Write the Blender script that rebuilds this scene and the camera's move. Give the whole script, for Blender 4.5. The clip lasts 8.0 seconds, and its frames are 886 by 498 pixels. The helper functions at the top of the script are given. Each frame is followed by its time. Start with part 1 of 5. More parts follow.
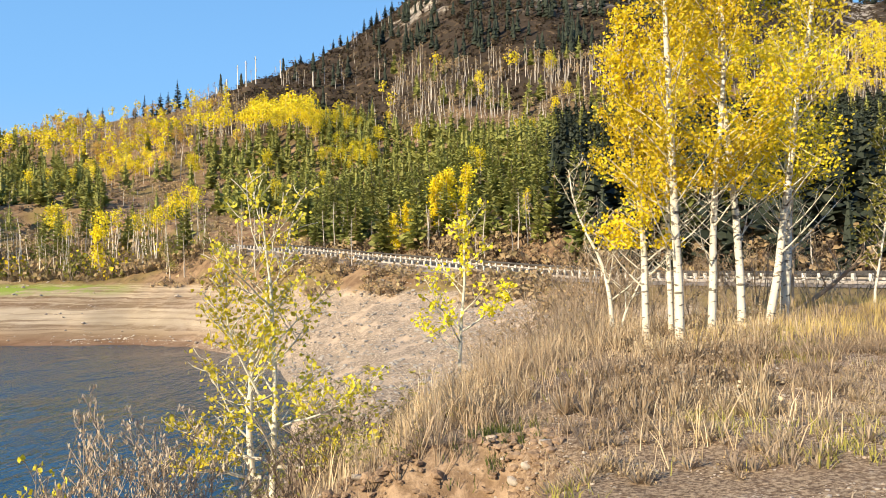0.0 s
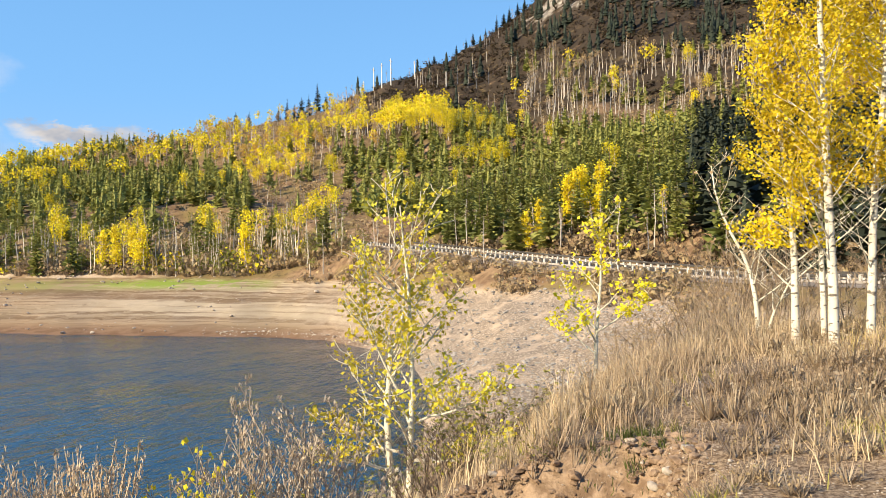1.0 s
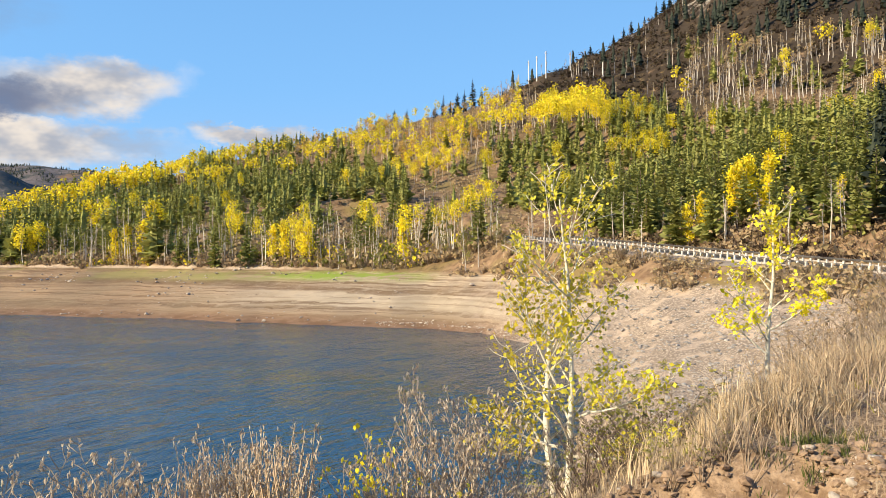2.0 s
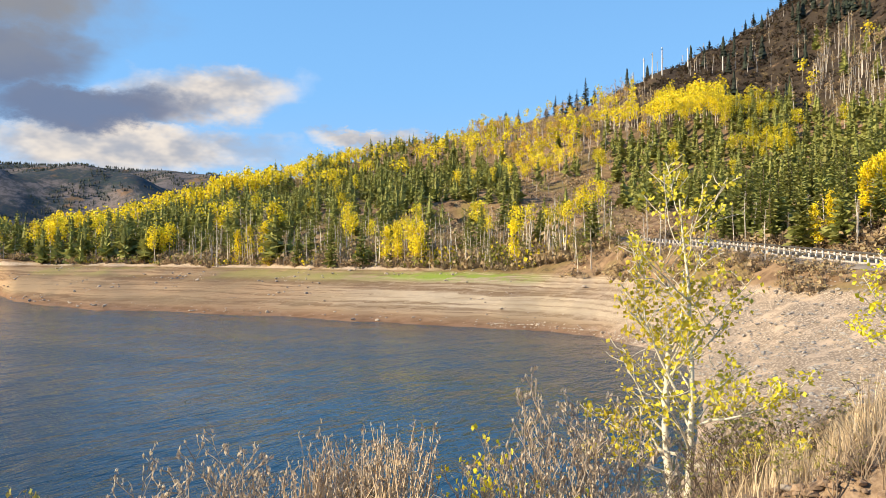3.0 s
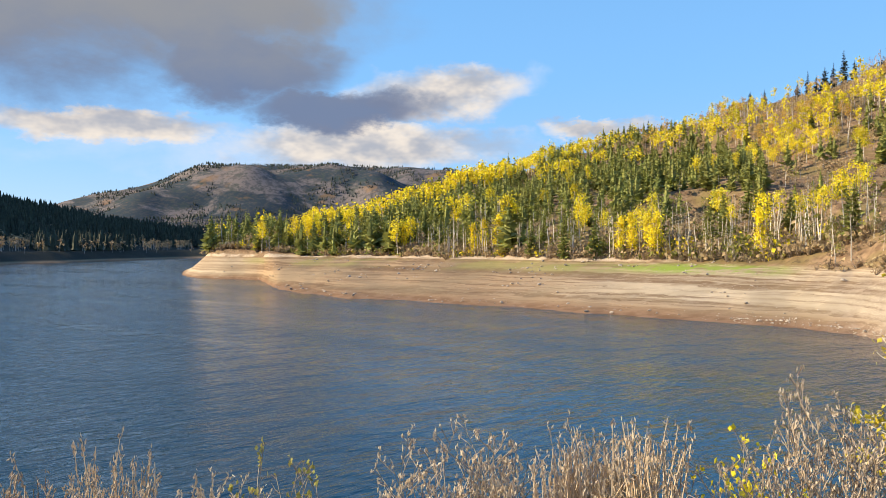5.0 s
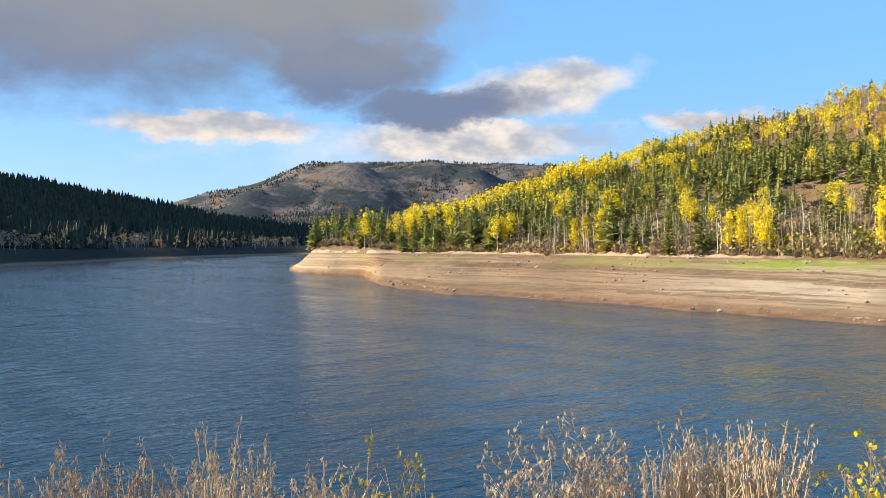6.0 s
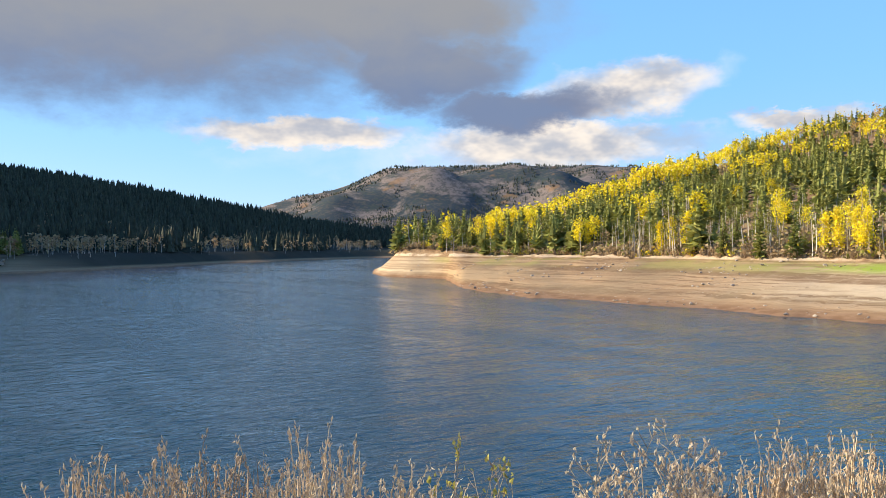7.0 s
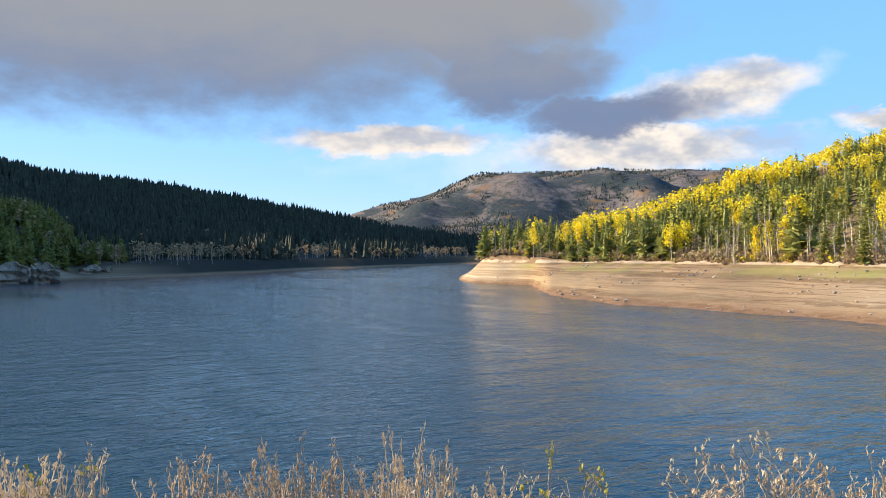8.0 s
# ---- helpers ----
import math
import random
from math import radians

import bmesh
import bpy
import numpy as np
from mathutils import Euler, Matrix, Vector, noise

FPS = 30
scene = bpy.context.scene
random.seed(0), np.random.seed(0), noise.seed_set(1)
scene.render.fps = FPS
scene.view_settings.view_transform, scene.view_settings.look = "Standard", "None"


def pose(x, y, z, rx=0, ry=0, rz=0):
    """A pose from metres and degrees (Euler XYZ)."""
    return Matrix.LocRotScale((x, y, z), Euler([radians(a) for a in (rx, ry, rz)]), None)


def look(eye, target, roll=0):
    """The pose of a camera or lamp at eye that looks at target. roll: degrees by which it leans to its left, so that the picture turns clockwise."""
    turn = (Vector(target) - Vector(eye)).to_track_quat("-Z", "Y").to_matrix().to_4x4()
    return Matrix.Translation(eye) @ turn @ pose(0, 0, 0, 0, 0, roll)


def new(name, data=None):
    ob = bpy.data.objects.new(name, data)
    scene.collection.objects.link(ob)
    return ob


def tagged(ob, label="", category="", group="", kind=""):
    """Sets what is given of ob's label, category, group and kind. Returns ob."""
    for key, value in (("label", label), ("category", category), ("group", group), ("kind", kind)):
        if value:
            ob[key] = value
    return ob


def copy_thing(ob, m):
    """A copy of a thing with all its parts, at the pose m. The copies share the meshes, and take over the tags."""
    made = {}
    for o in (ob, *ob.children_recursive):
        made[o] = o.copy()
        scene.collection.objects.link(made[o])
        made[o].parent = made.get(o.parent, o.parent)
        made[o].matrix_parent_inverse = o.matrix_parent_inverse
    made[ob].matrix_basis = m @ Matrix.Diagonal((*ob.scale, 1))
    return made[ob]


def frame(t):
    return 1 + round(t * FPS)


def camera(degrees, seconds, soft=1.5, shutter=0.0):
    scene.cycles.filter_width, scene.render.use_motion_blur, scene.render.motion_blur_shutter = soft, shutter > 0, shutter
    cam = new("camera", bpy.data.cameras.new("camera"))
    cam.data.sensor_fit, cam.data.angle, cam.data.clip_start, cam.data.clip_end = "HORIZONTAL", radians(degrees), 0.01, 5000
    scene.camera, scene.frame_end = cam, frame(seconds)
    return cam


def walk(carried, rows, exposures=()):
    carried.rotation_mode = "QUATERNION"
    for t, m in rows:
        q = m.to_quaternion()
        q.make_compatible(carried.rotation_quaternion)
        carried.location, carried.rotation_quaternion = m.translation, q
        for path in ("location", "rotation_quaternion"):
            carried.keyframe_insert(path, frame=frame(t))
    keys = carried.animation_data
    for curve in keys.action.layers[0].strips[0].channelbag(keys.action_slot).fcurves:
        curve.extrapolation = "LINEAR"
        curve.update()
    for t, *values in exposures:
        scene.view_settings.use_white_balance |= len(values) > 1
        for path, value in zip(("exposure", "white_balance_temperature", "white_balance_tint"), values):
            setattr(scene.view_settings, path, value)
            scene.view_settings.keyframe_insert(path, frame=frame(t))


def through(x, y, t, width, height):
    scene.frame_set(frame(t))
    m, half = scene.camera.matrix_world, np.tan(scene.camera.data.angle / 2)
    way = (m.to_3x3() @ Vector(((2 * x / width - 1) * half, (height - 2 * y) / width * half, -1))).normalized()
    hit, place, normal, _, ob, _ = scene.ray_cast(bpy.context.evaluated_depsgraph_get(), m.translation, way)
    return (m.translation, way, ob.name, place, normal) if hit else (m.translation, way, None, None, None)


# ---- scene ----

# ---- camera: a person turning on the spot, the phone held out in front ----
cam = camera(57.78, 8.0, 0.7)
EYE, REACH = 10.0, 0.33
TURNS = [
    (0.0, 0.00, 0.83, 0.79),
    (0.5, 4.55, 0.97, 0.70),
    (1.0, 9.36, 0.79, 0.41),
    (1.5, 14.63, 0.48, 0.21),
    (2.0, 20.34, 0.40, 0.14),
    (2.2, 22.46, 0.41, 0.07),
    (3.3, 30.25, 0.50, -0.13),
    (3.5, 31.81, 0.48, -0.16),
    (4.0, 36.17, 0.22, -0.14),
    (4.5, 40.56, 0.06, -0.11),
    (5.0, 44.72, -0.11, 0.14),
    (5.2, 46.31, -0.18, 0.16),
    (6.3, 53.66, -0.34, 0.25),
    (6.5, 54.82, -0.29, 0.26),
    (7.0, 57.68, -0.10, 0.33),
    (7.5, 60.72, 0.15, 0.45),
    (8.0, 63.83, 0.40, 0.45),
]
walk(cam, [(t, pose(-REACH * math.sin(radians(w)), REACH * (math.cos(radians(w)) - 1), EYE, 90 + p, r, w)) for t, w, p, r in TURNS],
     [(0.0, 0.66, 7200, 11), (2.0, 0.64, 7200, 11), (3.5, 0.66, 7200, 11), (5.0, 0.70, 7200, 11), (8.0, 0.90, 7200, 11)])

# ---- sky, sun, exposure ----
SUN_AZ, SUN_EL = 135.0, 25.0          # degrees to the left of +y, degrees up
SKY, SUN = 0.115, 5.0


class Nodes:
    """Short hand for building a node tree."""

    def __init__(self, tree):
        self.tree = tree
        tree.nodes.clear()

    def add(self, kind, ins=None, **props):
        n = self.tree.nodes.new(kind)
        for key, value in props.items():
            setattr(n, key, value)
        for key, value in (ins or {}).items():
            self.put(n.inputs[key], value)
        return n

    def put(self, socket, value):
        if isinstance(value, bpy.types.NodeSocket):
            self.tree.links.new(value, socket)
        else:
            socket.default_value = value

    def math(self, op, a, b=0.0, c=0.0, clamp=False):
        n = self.add("ShaderNodeMath", {0: a, 1: b, 2: c}, operation=op, use_clamp=clamp)
        return n.outputs[0]

    def noise(self, vector, scale, detail=3.0, rough=0.55, distortion=0.0):
        n = self.add("ShaderNodeTexNoise", {"Scale": scale, "Detail": detail, "Roughness": rough, "Distortion": distortion})
        if vector is not None:
            self.put(n.inputs["Vector"], vector)
        return n.outputs["Fac"]

    def span(self, value, a, b, lo=0.0, hi=1.0, smooth=True):
        n = self.add("ShaderNodeMapRange", {"Value": value, "From Min": a, "From Max": b, "To Min": lo, "To Max": hi},
                     interpolation_type="SMOOTHSTEP" if smooth else "LINEAR")
        return n.outputs[0]

    def mix(self, fac, a, b):
        n = self.add("ShaderNodeMix", data_type="RGBA")
        self.put(n.inputs[0], fac)
        self.put(n.inputs[6], a if isinstance(a, bpy.types.NodeSocket) else (*a, 1.0))
        self.put(n.inputs[7], b if isinstance(b, bpy.types.NodeSocket) else (*b, 1.0))
        return n.outputs[2]


def make_world():
    world = bpy.data.worlds.new("sky")
    scene.world = world
    world.use_nodes = True
    k = Nodes(world.node_tree)
    sky = k.add("ShaderNodeTexSky", sky_type="NISHITA", sun_disc=False, sun_elevation=radians(SUN_EL), sun_rotation=radians(360 - SUN_AZ),
                altitude=2200.0, air_density=1.0, dust_density=0.3, ozone_density=1.6)
    way = k.add("ShaderNodeTexCoord").outputs["Generated"]
    xyz = k.add("ShaderNodeSeparateXYZ", {0: way})
    az = k.math("MULTIPLY", k.math("ARCTAN2", k.math("MULTIPLY", xyz.outputs[0], -1.0), xyz.outputs[1]), 57.2958)
    el = k.math("MULTIPLY", k.math("ARCSINE", xyz.outputs[2]), 57.2958)
    place = k.add("ShaderNodeCombineXYZ", {0: k.math("MULTIPLY", az, 0.55), 1: el, 2: 3.7}).outputs[0]
    big = k.noise(place, 0.22, 5.0, 0.62, 0.3)
    fine = k.noise(place, 0.6, 3.5, 0.55)
    rag = k.math("ADD", k.math("MULTIPLY", k.math("SUBTRACT", big, 0.5), 2.6), k.math("MULTIPLY", k.math("SUBTRACT", fine, 0.5), 0.7))

    warp_a = k.math("ADD", az, k.math("MULTIPLY", k.math("SUBTRACT", k.noise(place, 0.16, 4.0, 0.6), 0.5), 11.0))
    warp_e = k.math("ADD", el, k.math("MULTIPLY", k.math("SUBTRACT", k.noise(place, 0.5, 5.0, 0.65), 0.5), 3.4))

    def blob(a, e, ra, re):
        u = k.math("DIVIDE", k.math("SUBTRACT", warp_a, a), ra)
        v = k.math("DIVIDE", k.math("SUBTRACT", warp_e, e), re)
        return k.math("SUBTRACT", 1.0, k.math("ADD", k.math("MULTIPLY", u, u), k.math("MULTIPLY", v, v)))

    def bank(blobs, soft=0.55, amount=1.0):
        value = blobs[0]
        for b in blobs[1:]:
            value = k.math("MAXIMUM", value, b)
        return k.span(k.math("ADD", value, k.math("MULTIPLY", rag, amount)), 0.05, 0.05 + soft)

    grey = bank([blob(84, 17.4, 41, 10.4), blob(61, 17.0, 13, 6.4), blob(58.5, 12.6, 9.5, 3.8), blob(51.0, 9.7, 8.0, 1.9), blob(150, 32, 60, 18)], 0.75, 0.24)
    white = bank([blob(43.9, 11.0, 6.4, 2.5), blob(48.5, 7.2, 12.5, 2.1), blob(67.5, 8.1, 10.5, 1.3), blob(33.0, 8.2, 5.5, 0.8)], 0.85, 0.36)
    wisp = k.math("MULTIPLY", bank([blob(38.3, 11.8, 2.4, 1.6), blob(58, 6.3, 17, 2.6), blob(-20, 40, 30, 12)], 1.6), 0.5)
    # white tops, dull bluish undersides
    lift = k.math("ADD", k.math("MULTIPLY", k.math("SUBTRACT", fine, 0.5), 1.3), k.math("MULTIPLY", k.math("SUBTRACT", big, 0.5), 1.2))
    above = k.add("ShaderNodeCombineXYZ", {0: k.math("MULTIPLY", az, 0.55), 1: k.math("ADD", el, 1.1), 2: 3.7}).outputs[0]
    crest = k.math("SUBTRACT", k.noise(place, 0.34, 4.0, 0.55), k.noise(above, 0.34, 4.0, 0.55))
    grey_colour = k.mix(k.span(k.math("ADD", el, k.math("MULTIPLY", lift, 2.6)), 9.5, 17.5), (0.104, 0.138, 0.232), (0.186, 0.191, 0.206))
    white_colour = k.mix(k.span(k.math("ADD", crest, k.math("MULTIPLY", lift, 0.12)), -0.16, 0.16), (0.27, 0.305, 0.38), (0.55, 0.525, 0.505))
    clear = k.add("ShaderNodeMix", data_type="RGBA", blend_type="MULTIPLY")
    k.put(clear.inputs[0], 1.0)
    k.put(clear.inputs[6], sky.outputs[0])
    k.put(clear.inputs[7], (SKY, SKY, SKY, 1.0))
    # clear mountain air: pale at the horizon, deep above, much the same all round
    air = k.mix(k.span(el, -2.0, 12.0), (0.215, 0.385, 0.66), (0.125, 0.37, 0.755))
    air = k.mix(k.span(el, 10.0, 45.0), air, (0.07, 0.21, 0.53))
    blue = k.mix(0.75, clear.outputs[2], air)
    colour = k.mix(wisp, blue, (0.46, 0.53, 0.66))
    colour = k.mix(white, colour, white_colour)
    colour = k.mix(k.math("MULTIPLY", grey, 0.93), colour, grey_colour)
    out = k.add("ShaderNodeOutputWorld")
    back = k.add("ShaderNodeBackground", {"Color": colour, "Strength": 1.0})
    k.tree.links.new(back.outputs[0], out.inputs[0])


make_world()
sun = new("sun", bpy.data.lights.new("sun", "SUN"))
sun.data.energy, sun.data.angle, sun.data.color = SUN, radians(0.6), (1.0, 0.88, 0.68)
sun.matrix_world = look((0, 0, 300), (Vector((0, 0, 300)) - Vector((-math.sin(radians(SUN_AZ)) * math.cos(radians(SUN_EL)), math.cos(radians(SUN_AZ)) * math.cos(radians(SUN_EL)), math.sin(radians(SUN_EL))))))

# ---- materials ----
def material(name):
    m = bpy.data.materials.new(name)
    m.use_nodes = True
    return m, Nodes(m.node_tree)


def finish(k, shader):
    out = k.add("ShaderNodeOutputMaterial")
    k.tree.links.new(shader, out.inputs[0])


def bump(k, height, strength, distance):
    return k.add("ShaderNodeBump", {"Height": height, "Strength": strength, "Distance": distance}).outputs[0]


def rough_stuff(name, dark, light, coarse, grain, roughness=0.85, relief=0.3, depth=0.02, third=None, gloss=0.25, metal=0.0):
    """Matt surface that varies at two scales."""
    m, k = material(name)
    at = k.add("ShaderNodeNewGeometry").outputs["Position"]
    a, b = k.noise(at, coarse, 4.0), k.noise(at, grain, 4.0, 0.65)
    colour = k.mix(k.span(k.math("ADD", k.math("MULTIPLY", a, 0.55), k.math("MULTIPLY", b, 0.45)), 0.36, 0.64), dark, light)
    if third:
        colour = k.mix(k.span(k.noise(at, coarse * 2.7, 3.0), 0.54, 0.66), colour, third)
    p = k.add("ShaderNodeBsdfPrincipled", {"Base Color": colour, "Roughness": roughness, "Metallic": metal, "Specular IOR Level": gloss,
                                            "Normal": bump(k, b, relief, depth)})
    finish(k, p.outputs[0])
    return m


def leafy(name, colours, through=0.35, roughness=0.6, by_island=0.6, gloss=0.25):
    """Leaves: the colour varies from leaf to leaf and from plant to plant; some light passes through."""
    m, k = material(name)
    geo, info = k.add("ShaderNodeNewGeometry"), k.add("ShaderNodeObjectInfo")
    island = geo.outputs["Random Per Island"]
    pick = k.math("ADD", k.math("MULTIPLY", island, by_island), k.add("ShaderNodeMapRange", {"Value": info.outputs["Random"], "To Min": 0.3 * (0.6 - by_island) / 0.6, "To Max": 1.0 - by_island - 0.3 * (0.6 - by_island) / 0.6}).outputs[0])
    ramp = k.add("ShaderNodeValToRGB", {0: pick})
    els = ramp.color_ramp.elements
    for i, c in enumerate(colours):
        e = els[i] if i < 2 else els.new(0.5)
        e.position, e.color = i / (len(colours) - 1), (*c, 1)
    patch = k.noise(geo.outputs["Position"], 0.35, 3.0)
    colour = k.add("ShaderNodeHueSaturation", {"Color": ramp.outputs[0], "Value": k.span(patch, 0.3, 0.7, 0.72, 1.22), "Hue": k.span(patch, 0.3, 0.7, 0.493, 0.507)}).outputs[0]
    d = k.add("ShaderNodeBsdfPrincipled", {"Base Color": colour, "Roughness": roughness, "Specular IOR Level": gloss})
    t = k.add("ShaderNodeBsdfTranslucent", {"Color": colour})
    s = k.add("ShaderNodeMixShader", {0: through})
    k.tree.links.new(d.outputs[0], s.inputs[1])
    k.tree.links.new(t.outputs[0], s.inputs[2])
    finish(k, s.outputs[0])
    return m


def aspen_bark(name, light, dark, amount=0.5, size=1.0):
    """Pale bark with dark knots and cross-wise scars."""
    m, k = material(name)
    at = k.add("ShaderNodeTexCoord").outputs["Object"]
    flat = k.add("ShaderNodeMapping", {"Vector": at, "Scale": (6.0 / size, 6.0 / size, 17.0 / size)}).outputs[0]
    knots = k.span(k.noise(flat, 1.0, 3.0, 0.6), 0.62 - 0.1 * amount, 0.68 - 0.1 * amount)
    soft = k.noise(at, 1.3 / size, 3.0)
    colour = k.mix(k.span(soft, 0.3, 0.7), light, tuple(c * 0.78 for c in light))
    colour = k.mix(k.math("MULTIPLY", knots, 0.85), colour, dark)
    p = k.add("ShaderNodeBsdfPrincipled", {"Base Color": colour, "Roughness": 0.75, "Specular IOR Level": 0.2, "Normal": bump(k, k.noise(flat, 2.0, 4.0), 0.35, 0.01)})
    finish(k, p.outputs[0])
    return m


def ground_material():
    """Gravel and straw on the terrace, bare ringed lake bed below the full-water line, dry scrub and soil above it."""
    m, k = material("ground")
    at = k.add("ShaderNodeNewGeometry").outputs["Position"]
    xyz = k.add("ShaderNodeSeparateXYZ", {0: at})
    x, y, z = xyz.outputs
    dist = k.math("SQRT", k.math("ADD", k.math("MULTIPLY", x, x), k.math("MULTIPLY", y, y)))
    grit = k.noise(at, 26.0, 4.0, 0.7)
    clod = k.noise(at, 5.0, 5.0, 0.65)
    broad = k.noise(at, 0.06, 4.0, 0.6)
    mid = k.noise(at, 0.4, 5.0, 0.6)
    # terrace
    soil = k.mix(k.span(clod, 0.35, 0.65), (0.125, 0.080, 0.054), (0.285, 0.20, 0.142))
    soil = k.mix(k.span(grit, 0.5, 0.66), soil, (0.52, 0.45, 0.36))
    chips = k.add("ShaderNodeTexVoronoi", {"Vector": at, "Scale": 34.0, "Randomness": 1.0})
    soil = k.mix(k.math("MULTIPLY", k.span(chips.outputs["Distance"], 0.34, 0.22), k.span(k.noise(at, 2.1, 3.0), 0.42, 0.56)), soil, k.mix(k.noise(at, 19.0, 2.0), (0.30, 0.24, 0.19), (0.68, 0.62, 0.53)))
    straw = k.mix(k.span(grit, 0.38, 0.62), (0.135, 0.09, 0.06), (0.40, 0.30, 0.20))
    near = k.mix(k.span(k.noise(at, 0.55, 4.0, 0.6), 0.40, 0.56), soil, straw)
    # lake bed: level rings left by the falling water
    wob = k.math("ADD", z, k.math("MULTIPLY", k.math("SUBTRACT", broad, 0.5), 1.2))
    ring_at = k.add("ShaderNodeCombineXYZ", {0: k.math("MULTIPLY", x, 0.012), 1: k.math("MULTIPLY", y, 0.012), 2: k.math("MULTIPLY", wob, 1.5)}).outputs[0]
    rings = k.noise(ring_at, 1.0, 5.0, 0.7)
    pale = k.math("MULTIPLY", k.span(k.math("ADD", x, k.math("MULTIPLY", k.math("SUBTRACT", mid, 0.5), 30.0)), -112.0, -58.0), k.span(z, 0.8, 2.2))
    pale = k.math("MAXIMUM", pale, k.math("MULTIPLY", k.span(dist, 255.0, 285.0), k.span(dist, 400.0, 380.0)))
    bed = k.mix(k.span(rings, 0.40, 0.60), (0.20, 0.125, 0.072), k.mix(pale, (0.40, 0.275, 0.165), (0.56, 0.455, 0.32)))
    ring_two = k.add("ShaderNodeCombineXYZ", {0: k.math("MULTIPLY", x, 0.03), 1: k.math("MULTIPLY", y, 0.03), 2: k.math("MULTIPLY", wob, 5.5)}).outputs[0]
    bed = k.mix(k.math("MULTIPLY", k.span(k.noise(ring_two, 1.0, 4.0, 0.65), 0.56, 0.64), k.span(dist, 285.0, 240.0, 0.1, 0.7)), bed, (0.17, 0.105, 0.062))
    bed = k.mix(k.math("MULTIPLY", k.span(k.noise(at, 0.035, 5.0, 0.65), 0.44, 0.62), 0.5), bed, (0.30, 0.23, 0.14))
    bed = k.mix(k.math("MAXIMUM", k.math("MULTIPLY", k.span(mid, 0.45, 0.75), 0.7), k.span(dist, 250.0, 285.0, 0.0, 0.45)), bed, k.mix(pale, (0.32, 0.235, 0.145), (0.42, 0.335, 0.24)))
    bed = k.mix(k.math("MULTIPLY", k.span(k.noise(at, 1.6, 5.0, 0.7), 0.64, 0.74), 0.5), bed, (0.58, 0.48, 0.36))
    bed = k.mix(k.span(wob, 0.15, 1.5), k.mix(k.span(mid, 0.4, 0.6), (0.20, 0.115, 0.065), (0.27, 0.165, 0.10)), bed)
    # thin new grass on the upper flat of the beach
    lush = k.math("MULTIPLY", k.math("MULTIPLY", k.span(z, 4.9, 5.9), k.span(z, 7.4, 6.7)),
                  k.math("MULTIPLY", k.span(dist, 178.0, 152.0), k.span(x, -46.0, -60.0)))
    lush = k.math("MULTIPLY", lush, k.span(k.math("ADD", k.math("MULTIPLY", mid, 0.5), k.math("MULTIPLY", broad, 0.5)), 0.40, 0.56))
    bed = k.mix(lush, bed, (0.25, 0.33, 0.06))
    thin = k.math("MULTIPLY", k.math("MULTIPLY", k.span(z, 4.4, 5.6), k.span(x, -70.0, -100.0)), k.span(k.noise(at, 0.05, 4.0, 0.6), 0.46, 0.60))
    bed = k.mix(k.math("MULTIPLY", thin, k.span(dist, 300.0, 260.0, 0.0, 0.6)), bed, (0.27, 0.26, 0.085))
    # gravel cove at the head of the lake
    stones = k.add("ShaderNodeTexVoronoi", {"Vector": at, "Scale": 4.5, "Randomness": 1.0})
    gravel = k.mix(k.span(stones.outputs["Distance"], 0.1, 0.6), (0.60, 0.50, 0.39), (0.27, 0.21, 0.155))
    gravel = k.mix(k.span(mid, 0.48, 0.68), gravel, (0.53, 0.41, 0.30))
    cove = k.math("MULTIPLY", k.span(k.math("ADD", k.math("ADD", x, k.math("MULTIPLY", mid, 12.0)), k.math("MULTIPLY", y, 0.26)), -6.0, 12.0), k.span(dist, 150.0, 120.0))
    bed = k.mix(cove, bed, gravel)
    # hillside
    slope = k.mix(k.span(mid, 0.35, 0.65), (0.175, 0.108, 0.066), (0.33, 0.225, 0.135))
    slope = k.mix(k.span(broad, 0.45, 0.6), slope, (0.215, 0.16, 0.072))
    slope = k.mix(k.math("MULTIPLY", k.span(k.noise(at, 1.1, 4.0), 0.56, 0.66), 0.75), slope, (0.115, 0.085, 0.05))
    # dense dark scrub on the high slopes, deepened to stand for cloud shadow
    slope = k.mix(k.math("MULTIPLY", k.span(k.math("ADD", z, k.math("MULTIPLY", broad, 60.0)), 74.0, 104.0), k.math("MULTIPLY", k.span(x, -135.0, -88.0), k.span(k.noise(at, 0.22, 5.0, 0.7), 0.26, 0.46))), slope, (0.050, 0.038, 0.028))
    # far country: sage, scrub oak and timber in patches
    patch = k.noise(at, 0.0062, 8.0, 0.68, 0.5)
    speck = k.noise(at, 0.03, 4.0, 0.7)
    # dark patches also stand for cloud shadow; the bluish tint imitates distant air
    far = k.mix(k.span(patch, 0.46, 0.56), (0.036, 0.054, 0.066), (0.20, 0.168, 0.155))
    far = k.mix(k.math("MULTIPLY", k.span(k.noise(at, 0.075, 4.0, 0.7), 0.47, 0.60), 0.7), far, (0.085, 0.078, 0.072))
    far = k.mix(k.math("MULTIPLY", k.span(speck, 0.52, 0.62), 0.6), far, (0.050, 0.068, 0.058))
    far = k.mix(k.math("MULTIPLY", k.span(k.noise(at, 0.012, 4.0), 0.58, 0.68), 0.55), far, (0.30, 0.165, 0.075))
    # forest floor across the lake, deepened for the shade on that hill
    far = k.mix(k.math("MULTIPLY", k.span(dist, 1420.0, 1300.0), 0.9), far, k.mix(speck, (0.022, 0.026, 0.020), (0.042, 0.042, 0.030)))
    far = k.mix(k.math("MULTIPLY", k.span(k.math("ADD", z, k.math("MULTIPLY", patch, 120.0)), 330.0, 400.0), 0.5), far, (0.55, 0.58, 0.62))
